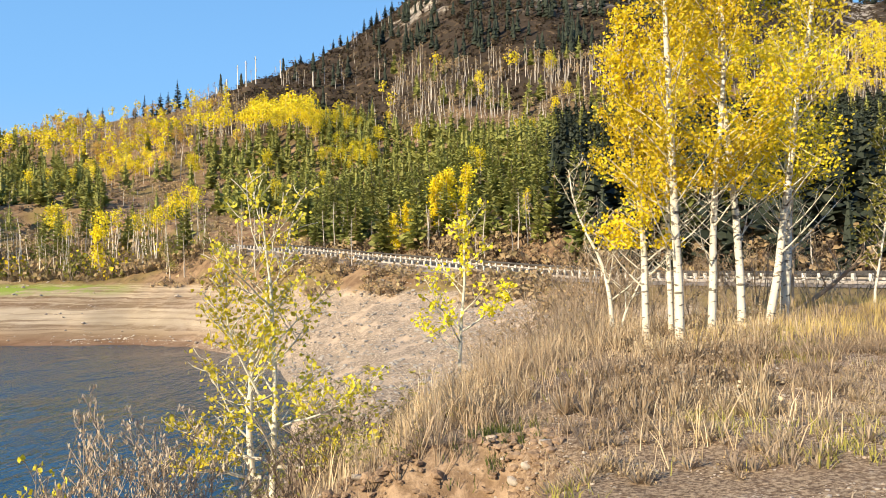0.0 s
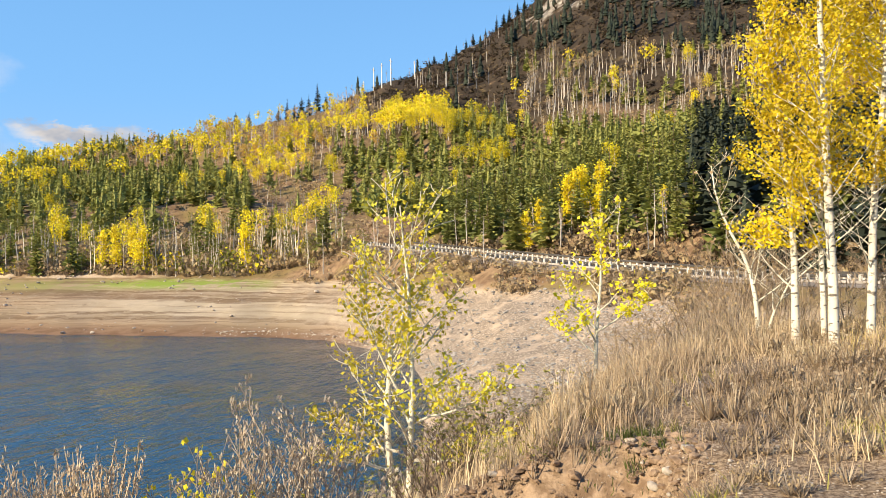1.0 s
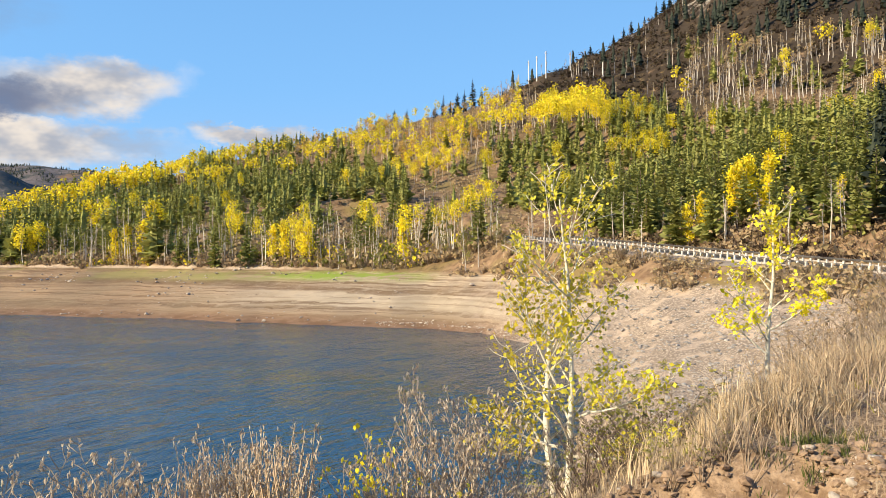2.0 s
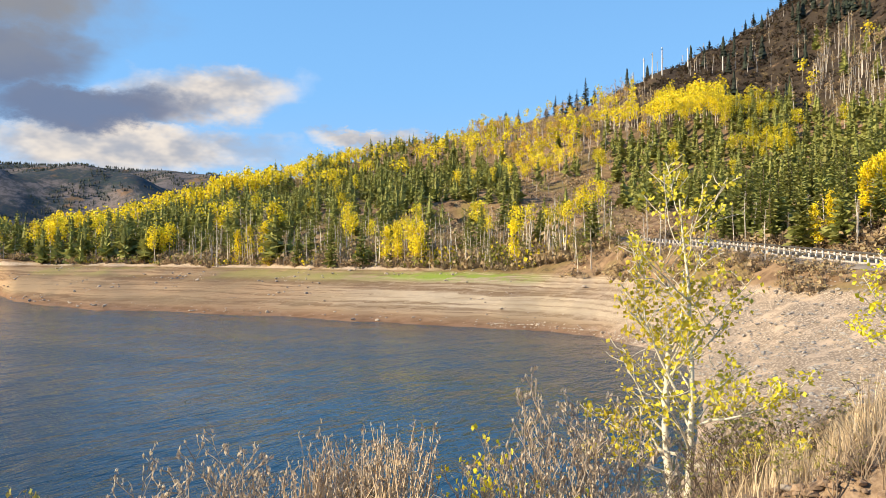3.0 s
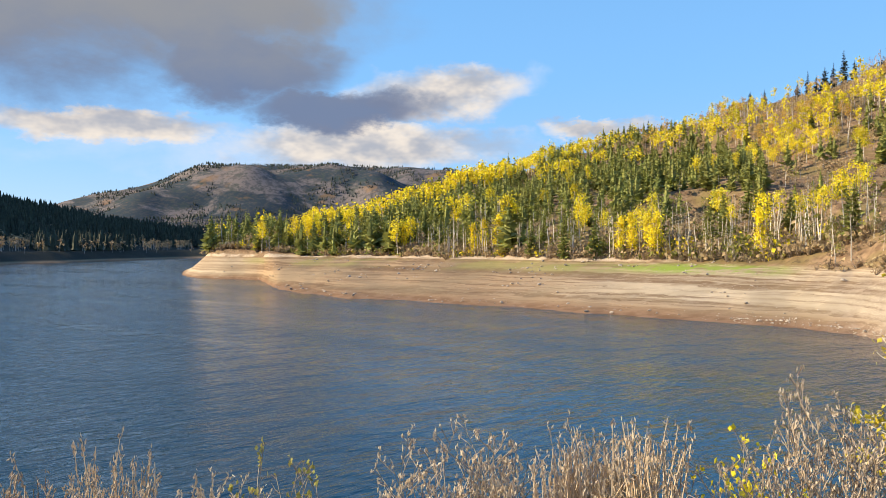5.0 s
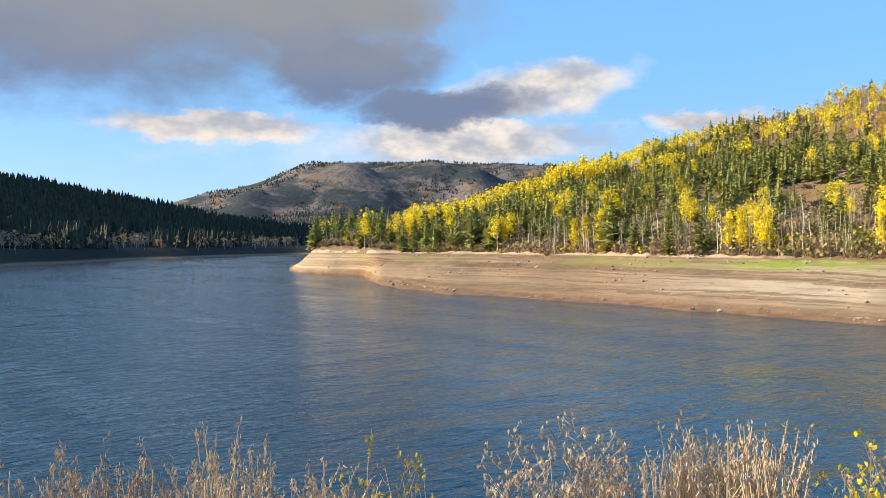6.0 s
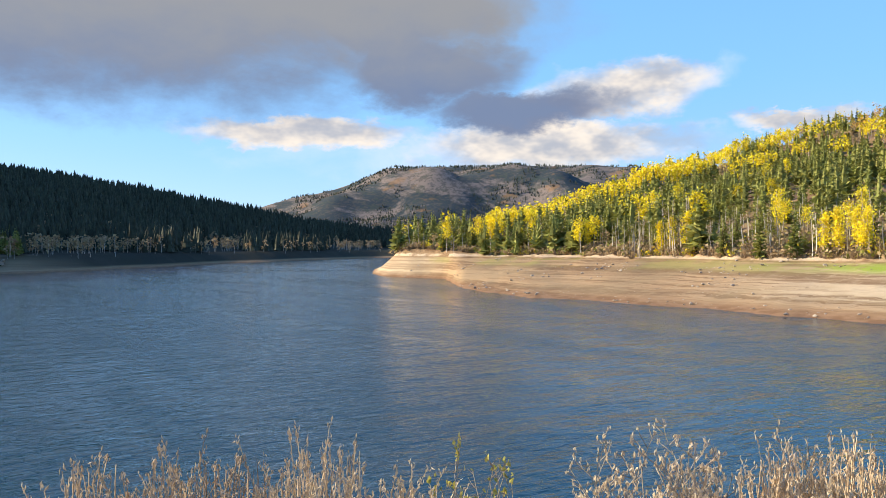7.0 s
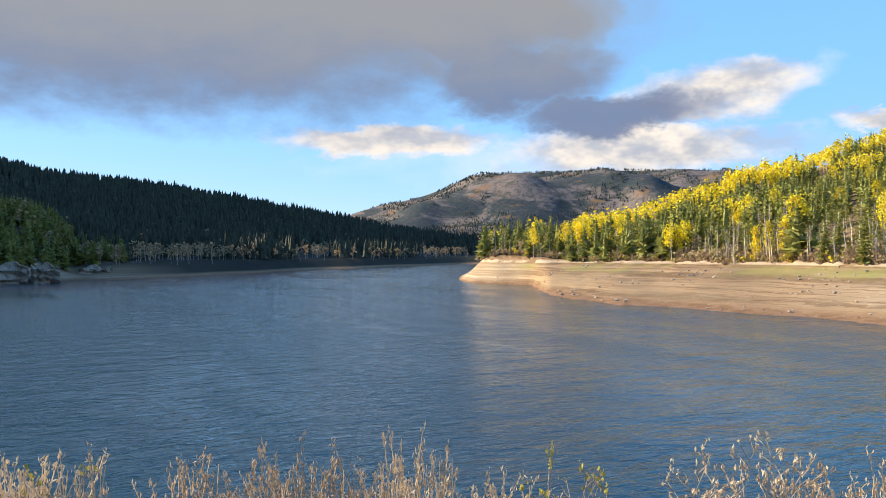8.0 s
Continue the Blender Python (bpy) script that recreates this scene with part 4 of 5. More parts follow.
def strew():
    """Where the hill's plants stand, zone by zone, each kind with its places."""
    lots = {kind: [] for kind in HEIGHT}
    line = ROAD_LINE[:, :2]
    lo, hi = 40.0, 640.0
    n = 130000
    d = np.sqrt(rng.uniform(lo * lo, hi * hi, n))
    az = rng.uniform(-36, 64, n)
    x, y = -np.sin(np.radians(az)) * d, np.cos(np.radians(az)) * d
    z = land(x, y)
    bank, ridge = BANK_D(az), RIDGE_D(az)
    e = np.degrees(np.arctan2(z - EYE, d)) + 0.5 * ripples(x, y, 40, 9.0)
    w = az + 1.0 * ripples(x, y, 55, 8.0)
    ok = (d > bank + np.where(az > 20, -1.5, np.where(az > 6, -13.0, 0.5))) & (d < ridge + 8) & (z > 6.9)
    drift = ripples(x, y, 31, 12.0) + 0.5 * ripples(x, y, 90, 13.0)
    taken = {}
    order = np.nonzero(ok)[0]
    for i in order:
        if np.min(np.hypot(line[:, 0] - x[i], line[:, 1] - y[i])) < 6.4:
            continue
        belt = 37 < w[i] < 54.5 and abs(e[i] - 0.35 - (53.0 - w[i]) * 0.33) < 0.5
        for a0, a1, e0, e1, gap, mix in ([BELT] if belt else ZONES):
            if belt or (a0 <= w[i] < a1 and e0 <= e[i] < e1):
                kinds = [k for k, _ in mix]
                p = np.array([q for _, q in mix], float)
                u = (0.5 + 0.62 * drift[i] + rng.normal() * 0.16) % 1.0
                kind = kinds[min(int(np.searchsorted(np.cumsum(p / p.sum()), u)), len(kinds) - 1)]
                g = gap * (0.5 if kind == BUSH else 0.8)
                cx, cy = int(x[i] // 6), int(y[i] // 6)
                near = [q for u in (-1, 0, 1) for v in (-1, 0, 1) for q in taken.get((cx + u, cy + v), ())]
                if all((x[i] - q[0]) ** 2 + (y[i] - q[1]) ** 2 > (0.5 * (g + q[2])) ** 2 for q in near):
                    taken.setdefault((cx, cy), []).append((x[i], y[i], g))
                    lots[kind].append((x[i], y[i], z[i], d[i], az[i], rng.uniform(*HEIGHT[kind]) * (1.4 if az[i] > 40 else 1.0)))
                break
    return {k: np.array(sorted(v, key=lambda q: q[3])) for k, v in lots.items()}


LOTS = strew()


def forest(name, kit_, lot, mats, label, category, squash=1.0):
    """A mass of trees too many to count: one object."""
    if not len(lot):
        return
    which = rng.integers(0, len(kit_), len(lot))
    out = []
    for k in range(len(kit_)):
        q = lot[which == k]
        if len(q):
            h = q[:, 5]
            out.append(scatter(kit_[k], q[:, :3] - np.array([0, 0, 0.15]), rng.uniform(0, 6.283, len(q)), h * squash * rng.uniform(0.85, 1.2, len(q)), h))
    ob = new(name, tri_mesh(name, merge(out), mats))
    return tagged(ob, label, category, kind="stuff")


def pine_thing(model, mats):
    base = new("pine_tree")
    child("trunk", tri_mesh("trunk", model[0], mats[0], True), base)
    child("crown", tri_mesh("crown", model[1], mats[1]), base)
    return base


def split_tree(b, name, mats, label_crown=""):
    """An aspen as a thing with a trunk and a crown."""
    base = new(name)
    v, f, m = b
    for part_name, slot in (("trunk", 0), ("crown", 1)):
        g = f[m == slot]
        used, inv = np.unique(g, return_inverse=True)
        child(part_name, tri_mesh(part_name, bundle(v[used], inv.reshape(-1, 3)), mats[slot], slot == 0), base, label_crown if slot else "")
    return base


def stand(models, lot, height, count, labels, category, group):
    """The nearest trees of a kind, each a thing of its own."""
    for tree, label in zip(models, labels):
        tagged(tree, label, category, group)
    free = list(models)
    for i, (x, y, z, d, az, h) in enumerate(lot[:count]):
        k = int(rng.integers(0, len(models)))
        m = pose(x, y, z - 0.15, 0, 0, rng.uniform(0, 360)) @ Matrix.Diagonal((h / height * rng.uniform(0.9, 1.15),) * 2 + (h / height, 1))
        if models[k] in free:
            free.remove(models[k])
            models[k].matrix_basis = m
        else:
            copy_thing(models[k], Matrix()).matrix_basis = m
    return lot[count:]


rest = {}
rest[PINE] = stand([pine_thing(p, (BARK_PINE, NEEDLES)) for p in PINE_NEAR], LOTS[PINE], 14, 240,
                   ["green pine with a narrow crown on the lake bank"] * 5, "pine tree", "pines on the hill")
for kind, leaf, count, label, group in ((YEL, YELLOW, 120, "golden-yellow aspen with a pale trunk on the lake bank", "yellow aspens on the hill"),
                                        (LIM, LIME, 60, "yellow-green aspen with a pale trunk on the hill", "yellow-green aspens on the hill"),
                                        (OLI, OLIVE, 90, "half-bare olive-green young tree on the lake bank", "young trees on the lake bank"),
                                        (BUF, BUFF, 40, "small tree with faded buff leaves on the bank", "faded trees on the hill"),
                                        (ORA, ORANGE, 40, "orange-tinted aspen with a pale trunk on the hill", "orange aspens on the hill")):
    kit_ = ASPEN_NEAR if kind in (YEL, LIM, ORA) else [broad(np.random.default_rng(300 + i), 10, 0.25, 1.5, 260, 0.30, 16, 4) for i in range(3)]
    rest[kind] = stand([split_tree(b, "aspen_tree" if kind in (YEL, LIM, ORA) else "young_tree", (BARK_FAR, leaf)) for b in kit_], LOTS[kind], 10, count, [label] * 4, "aspen tree" if kind in (YEL, LIM, ORA) else "tree", group)
bare_models = [split_tree(broad(np.random.default_rng(400 + i), 10, 0.42, 0.9, 40, 0.22, 22, 5), "bare_aspen", (BARK_FAR, BUFF), "few faded leaves") for i in range(4)]
rest[GREY] = stand(bare_models, LOTS[GREY], 10, 110, ["leafless aspen with a pale slender trunk"] * 4, "aspen tree", "bare aspens on the hill")

forest("pine_forest", PINE_FAR, rest[PINE], [BARK_PINE, NEEDLES], "green pine forest covering the hillside", "forest")
forest("dark_spruces", PINE_FAR, LOTS[DARK][LOTS[DARK][:, 3] < 300], [BARK_PINE, NEEDLES_DARK_SHADED], "dark spruces in the gully behind the road, colour deepened for its shade", "forest")
forest("high_spruces", PINE_RIDGE, LOTS[DARK][LOTS[DARK][:, 3] >= 300], [NEEDLES_DARK_SHADED], "dark spruces scattered on the high slope, colour deepened for cloud shadow", "forest")
forest("yellow_aspens", ASPEN_FAR, rest[YEL], [BARK_FAR, YELLOW], "bright yellow aspen groves on the hillside", "forest")
forest("yellow_green_aspens", ASPEN_FAR, rest[LIM], [BARK_FAR, LIME], "yellow-green aspen groves on the hillside", "forest")
forest("orange_aspens", ASPEN_FAR, rest[ORA], [BARK_FAR, ORANGE], "orange-tinted aspens on the hillside", "forest")
forest("bare_aspens", BARE_FAR, rest[GREY], [BARK_GREY, BUFF], "grey leafless aspens high on the slope", "forest")
forest("faded_trees", ASPEN_FAR, rest[BUF], [BARK_GREY, BUFF], "faded small trees on the ridge", "forest")
forest("young_trees", ASPEN_FAR, rest[OLI], [BARK_FAR, OLIVE], "olive-green young trees on the lower slope", "forest")
low = (LOTS[BUSH][:, 2] < 66) | (LOTS[BUSH][:, 4] > 16.5)
forest("brown_scrub", SCRUB_FAR, LOTS[BUSH][low], [TWIG, BUFF], "brown leafless scrub on the dry slope", "scrub", 1.3)
forest("dark_scrub", SCRUB_FAR, LOTS[BUSH][~low][::2] * np.array([1, 1, 1, 1, 1, 1.3]), [SHADED_TWIG, SHADED_LEAF], "dark reddish-brown scrub on the high slope, colour deepened for cloud shadow", "scrub", 1.5)

# dense undergrowth and thin poles at the foot of the woods, along the lake bank
az = rng.uniform(11, 61, 3400)
d = BANK_D(az) + 26 * rng.uniform(0, 1, len(az)) ** 1.4 - 0.5
x, y = -np.sin(np.radians(az)) * d, np.cos(np.radians(az)) * d
z = land(x, y)
clear = (np.min(np.hypot(ROAD_LINE[:, 0][:, None] - x, ROAD_LINE[:, 1][:, None] - y), axis=0) > 7.0) & (z > 6.8)
lot = np.stack([x, y, z, d, az, rng.uniform(1.1, 3.4, len(x))], 1)[clear]
third = ripples(lot[:, 0], lot[:, 1], 14, 4.0) + rng.normal(size=len(lot)) * 0.3
forest("bank_undergrowth", SCRUB_FAR, lot[third < 0.1], [TWIG, BUFF], "brown twiggy undergrowth along the lake bank", "scrub", 0.9)
forest("olive_undergrowth", SCRUB_FAR, lot[(third >= 0.1) & (third < 0.42)], [TWIG, OLIVE], "olive-green undergrowth along the lake bank", "scrub", 0.9)
forest("golden_undergrowth", SCRUB_FAR, lot[third >= 0.55], [TWIG, GOLD], "low golden undergrowth along the lake bank", "scrub", 0.8)
poles = lot[::16].copy()
poles[:, 5] = rng.uniform(4.5, 9.5, len(poles))
forest("bare_poles", BARE_FAR, poles, [BARK_FAR, OLIVE], "thin half-bare trees along the lake bank", "forest")

# undergrowth on the uphill side of the road
k = rng.integers(0, len(ROAD_LINE) - 14, 1500)
off = -rng.uniform(6.6, 17.0, len(k))
t = np.gradient(ROAD_LINE[:, :2], axis=0)
t /= np.linalg.norm(t, axis=1)[:, None]
x, y = ROAD_LINE[k, 0] - t[k, 1] * off + rng.normal(size=len(k)), ROAD_LINE[k, 1] + t[k, 0] * off + rng.normal(size=len(k))
near = np.min(np.hypot(ROAD_LINE[:, 0][:, None] - x, ROAD_LINE[:, 1][:, None] - y), axis=0)
az, d = np.degrees(np.arctan2(-x, y)), np.hypot(x, y)
lot = np.stack([x, y, land(x, y), d, az, rng.uniform(0.9, 2.8, len(x))], 1)[(near > 6.2) & (az < 9.5)]
forest("roadside_undergrowth", SCRUB_FAR, lot, [SHADED_TWIG, BUFF], "brown undergrowth at the foot of the hill beside the road", "scrub", 1.1)
poles = lot[::9].copy()
poles[:, 5] = rng.uniform(3.5, 7.0, len(poles))
forest("roadside_poles", BARE_FAR, poles, [BARK_GREY, BUFF], "thin grey leafless trees beside the road", "forest")

# brush on the embankment between the road and the cove
az, d = rng.uniform(-8, 20, 9000), rng.uniform(45, 165, 9000)
x, y = -np.sin(np.radians(az)) * d, np.cos(np.radians(az)) * d
z = land(x, y)
near_road = np.min(np.hypot(ROAD_LINE[:, 0][:, None] - x, ROAD_LINE[:, 1][:, None] - y), axis=0)
inside = d < np.interp(az, np.degrees(np.arctan2(-ROAD_LINE[:, 0], ROAD_LINE[:, 1])), np.hypot(ROAD_LINE[:, 0], ROAD_LINE[:, 1]))
pick = (near_road > 7.0) & (near_road < 26.0) & inside & (z > 6.0 + 0.5 * ripples(x, y, 9, 2.0)) & (ripples(x, y, 12, 3.0) > -0.15 + 0.03 * (near_road - 7))
forest("bank_brush", SCRUB_FAR, np.stack([x, y, z, d, az, rng.uniform(0.5, 1.7, len(x))], 1)[pick][:1100], [TWIG, BUFF], "brown brush on the road's embankment", "scrub", 1.2)

# trees that can be told apart on the bank and the ridge
gold = split_tree(broad(np.random.default_rng(21), 8, 0.16, 0.95, 1000, 0.28, 30, 6), "aspen_tree", (BARK_FAR, YELLOW))
tagged(gold, "small full-leaved golden aspen at the beach's edge", "aspen tree", "yellow aspens on the hill")


def polar(az, d, dz=-0.15):
    x, y = -math.sin(radians(az)) * d, math.cos(radians(az)) * d
    return x, y, float(land(x, y)) + dz


gold.location = polar(23.3, 152)
gold.scale = (1.05, 1.05, 1.1)
cluster = [split_tree(broad(np.random.default_rng(30 + i), 11, 0.66, 1.2, 330, 0.26, 12, 5), "aspen_tree", (BARK_FAR, YELLOW if i != 1 else LIME)) for i in range(3)]
for c in cluster:
    tagged(c, "tall aspen with white trunk and yellow crown", "aspen tree", "aspen clump above the beach")
for i, (az, d, h) in enumerate(((19.6, 146, 11), (19.9, 148, 10.5), (19.1, 147, 11.5), (18.3, 149, 11), (17.9, 145, 10.5), (17.3, 147, 11.3), (17.0, 149, 10.8), (20.7, 150, 10), (22.1, 158, 10.5), (25.1, 158, 9))):
    m = pose(*polar(az, d), 0, 0, i * 77) @ Matrix.Scale(h / 11, 4)
    if i < 3:
        cluster[i].matrix_basis = m
    else:
        copy_thing(cluster[i % 3], Matrix()).matrix_basis = m
for az, d, h in ((31.6, 170, 9.5), (32.4, 172, 8.5), (29.9, 166, 9.5), (30.4, 168, 9), (40.9, 205, 10), (41.8, 208, 9), (42.6, 210, 8.5), (47.5, 236, 9), (51.5, 258, 9), (52.2, 262, 8),
                 (0.4, 124, 9), (0.0, 126, 9.5), (2.4, 121, 7.5), (-1.8, 124, 10), (-6.2, 112, 6.0), (3.4, 120, 6.5), (-0.5, 128, 9.5)):
    copy_thing(gold, Matrix()).matrix_basis = pose(*polar(az, d), 0, 0, d * 31 + az * 50) @ Matrix.Scale(h / 8, 4)

spruces = [pine_thing((stick(12.5, 0.17, 5)[0], pine_crown(np.random.default_rng(77 + i), 14, 2.9 + 0.4 * i, 17, 8, 3, 0.05 + 0.05 * i)), (BARK_PINE, NEEDLES_DARK_SHADED)) for i in range(3)]
for spruce in spruces:
    tagged(spruce, "dark spruce standing out on the ridge", "spruce tree", "spruces on the ridge")
used = 0
for az, d, h in ((18.2, 428, 23), (18.8, 430, 18), (19.3, 431, 21), (19.8, 431, 17), (20.3, 432, 19), (20.9, 432, 17), (17.6, 427, 15), (22.9, 430, 13), (23.8, 430, 14), (30.4, 426, 16), (9.9, 452, 9), (8.3, 462, 8), (7.6, 470, 10),
                 (7.1, 474, 11), (6.2, 480, 9), (5.4, 486, 14), (4.9, 490, 13), (4.5, 494, 14), (3.9, 498, 15), (3.4, 502, 14), (36.2, 412, 9), (37.0, 410, 11), (37.9, 408, 10), (39.2, 400, 8),
                 (-26.5, 606, 14), (-27.2, 607, 15), (-28.0, 606, 15), (-28.8, 608, 14)):
    m = pose(*polar(az, d), 0, 0, az * 90) @ Matrix.Diagonal((h / 14 * rng.uniform(0.8, 1.15),) * 2 + (h / 14 * rng.uniform(0.8, 1.1), 1)) @ Matrix.Scale(0.74, 4)
    if used < 3:
        spruces[used].matrix_basis = m
    else:
        copy_thing(spruces[int(rng.integers(0, 3))], Matrix()).matrix_basis = m
    used += 1

# ---- woods across the lake ----
def far_wood(name, az0, az1, d0, d1, n, kit_, hs, mats, label, keep):
    az, d = rng.uniform(az0, az1, n), rng.uniform(d0, d1, n)
    x, y = -np.sin(np.radians(az)) * d, np.cos(np.radians(az)) * d
    z = land(x, y)
    ok = keep(az, d, x, y, z)
    q = np.stack([x, y, z, d, az, rng.uniform(*hs, n)], 1)[ok]
    return forest(name, kit_, q, mats, label, "forest")


far_wood("spruce_forest", 60, 97, 400, 1275, 9000, PINE_TINY, (11, 19), [NEEDLES_DARK_SHADED], "dark spruce forest across the lake, colour deepened for the shade on its hill",
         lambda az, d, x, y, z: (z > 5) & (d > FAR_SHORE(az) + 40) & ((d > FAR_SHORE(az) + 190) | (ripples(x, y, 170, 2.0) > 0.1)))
far_wood("shore_aspens", 62, 92, 400, 960, 1700, ASPEN_DOT, (6, 11), [BARK_GREY, BUFF], "faded aspens along the far shore",
         lambda az, d, x, y, z: (z > 4.5) & (d > FAR_SHORE(az) + 28) & (d < FAR_SHORE(az) + 300) & (ripples(x, y, 170, 2.0) < 0.25))
far_wood("bluff_spruces", 85.5, 97, 352, 560, 560, PINE_FAR[:3], (9, 14), [BARK_PINE, NEEDLES], "green spruces covering the rocky bluff",
         lambda az, d, x, y, z: (z > 4.0) & (d < 352 + 10 * (92 - np.clip(az, 85, 92)) + 150))
far_wood("mountain_forest", 36, 100, 1700, 2780, 26000, PINE_DOT, (5, 9), [NEEDLES_DARK_SHADED], "scattered timber on the distant mountain",
         lambda az, d, x, y, z: (z > 40) & (ripples(x, y, 500, 5.0) + 0.7 * ripples(x, y, 130, 6.0) > 0.0))

# ---- the terrace: aspen grove, saplings, shrubs, grass, stones ----
def wood_bundle(wood, lo, hi):
    return merge([b for depth, b in wood if lo <= depth <= hi])


def leafy_tree(name, seed, stems, fork, reach, count, size, puff, low, bark, leaf, label, category, group="", spread=0.72, rise=0.28, bare=0.2, kink=0.10, branch_bark=None, thin=0.004, clump=0.0, limb=1.0):
    """A tree from one or more stems (start, direction, length, radius): trunk, branches and leaves as parts."""
    r = np.random.default_rng(seed)
    base = new(name)
    every, tips = [], []
    for start, way, length, radius in stems:
        w = np.array(way, float)
        grow(r, start, w / np.linalg.norm(w), length, radius, 0, every, tips, kink, rise, fork, spread, bare, (9, 5, 3), reach, thin, limb=limb)
    limbs = []
    for depth, b in every:
        if depth == 0:
            child("trunk", tri_mesh("trunk", b, bark, True), base)
        elif depth == 1:
            limbs.append([b])
        else:
            limbs[-1].append(b)
    for limb in limbs:
        child("branch", tri_mesh("branch", merge(limb), branch_bark or bark, True), base)
    if count:
        tagged(child("foliage", tri_mesh("foliage", foliage(r, tips, count, size, puff, low, 0, clump), leaf), base), kind="stuff")
    return tagged(base, label, category, group)


def stand_at(ob, az, d, dz=-0.05, turn=0.0):
    ob.location = polar(az, d, dz)
    ob.rotation_euler = (0, 0, radians(turn))
    return ob


# bearing, distance, height, trunk radius, lean, where the leaves begin, number of leaves
GROVE = [
    (-14.1, 14.8, 5.9, 0.085, (-0.04, 0.02), 1.7, 6000, GOLD),
    (-15.8, 15.0, 7.0, 0.065, (0.03, 0.0), 3.0, 3000, GOLD),
    (-16.35, 14.4, 8.6, 0.105, (-0.01, 0.0), 2.8, 6500, GOLD),
    (-18.4, 14.8, 7.8, 0.090, (0.01, 0.02), 2.6, 5200, GOLD),
    (-20.35, 15.2, 8.8, 0.095, (-0.02, 0.0), 2.5, 6500, GOLD),
    (-21.9, 15.7, 8.4, 0.095, (0.15, 0.0), 2.7, 5600, GOLD),
    (-22.9, 17.0, 8.2, 0.115, (0.10, 0.05), 2.4, 5200, LIME),
]
for i, (az, d, h, rad, lean, low, count, leaf) in enumerate(GROVE):
    tree = leafy_tree("aspen_tree", 500 + i, [((0, 0, 0), (lean[0], lean[1], 1.0), h, rad * 0.82)], (36, 5), (0.17, 0.45), int(count * 1.25), 0.055, 0.09, low, BARK, leaf,
                      "tall white-barked aspen with golden autumn leaves" if leaf is GOLD else "white-barked aspen with greenish-yellow leaves", "aspen tree", "aspen grove on the terrace", 0.78, 0.30, 0.16, 0.04, limb=0.55)
    stand_at(tree, az, d, -0.08, 0)
# thin bare one beside the grove, and a slender green one
stand_at(leafy_tree("aspen_tree", 520, [((0, 0, 0), (-0.03, 0, 1.0), 3.4, 0.05), ((0.1, 0.1, 0), (0.35, 0, 1.0), 2.4, 0.03)], (12, 5), (0.30, 0.45), 160, 0.06, 0.06, 1.6, BARK, BUFF,
                    "thin nearly leafless aspen beside the grove", "aspen tree", "aspen grove on the terrace"), -11.8, 15.5)
stand_at(leafy_tree("aspen_tree", 521, [((0, 0, 0), (0.0, 0.02, 1.0), 3.5, 0.028)], (12, 4), (0.16, 0.5), 620, 0.07, 0.08, 0.9, BARK, OLIVE,
                    "slender young aspen with green leaves in the grass", "aspen tree", "aspen grove on the terrace"), -28.2, 17.5)
stand_at(leafy_tree("dead_tree", 522, [((0, 0, 0), (0.9, 0.2, 0.75), 3.6, 0.055), ((0, 0.1, 0), (0.25, 0.1, 1.0), 2.6, 0.04)], (12, 6), (0.34, 0.45), 0, 0.06, 0.06, 0, SAGE_STEM, BUFF,
                    "leafless grey tree with spreading crooked limbs", "dead tree"), -23.6, 18.2)

# two saplings at the lip of the bank
stand_at(leafy_tree("aspen_sapling", 531, [((0, 0, 0), (-0.03, 0.05, 1.0), 3.5, 0.056), ((0.06, -0.02, 0), (0.25, 0.05, 1.0), 4.2, 0.052), ((0, 0, 0.72), (-1.0, 0.1, -0.1), 1.2, 0.028), ((0, 0, 0.95), (-0.8, 0.2, 0.35), 1.2, 0.022),
                                           ((0.2, 0, 0.85), (1.0, 0.1, -0.1), 1.3, 0.025), ((0.28, 0, 1.35), (0.9, 0.1, 0.35), 1.3, 0.018), ((0.0, 0.05, 1.7), (-0.45, 0, 0.9), 1.7, 0.018)],
                    (14, 5), (0.33, 0.45), 3300, 0.058, 0.05, 0.6, LIMB, SAP_LEAF, "young aspen with pale forked trunk and sparse yellow-green leaves", "sapling", "saplings on the bank", 0.66, 0.26, 0.22, 0.115, None, 0.0062, 1.1), 12.9, 10.4, -0.25)
stand_at(leafy_tree("aspen_sapling", 538, [((0, 0, 0), (0.02, 0.0, 1.0), 3.1, 0.042), ((0.02, 0, 1.15), (0.85, 0.1, 0.40), 1.15, 0.018), ((0, 0, 1.2), (-0.55, 0.1, 0.6), 1.0, 0.018), ((0, 0, 0.8), (-0.6, 0.1, 0.4), 0.9, 0.014)],
                    (10, 4), (0.26, 0.42), 900, 0.064, 0.06, 0.7, LIMB, SAP_YELLOW, "young aspen with pale trunk and bright yellow leaves", "sapling", "saplings on the bank", 0.74, 0.20, 0.30, 0.05, None, 0.005, 2.4), -1.1, 13.0, -0.1)


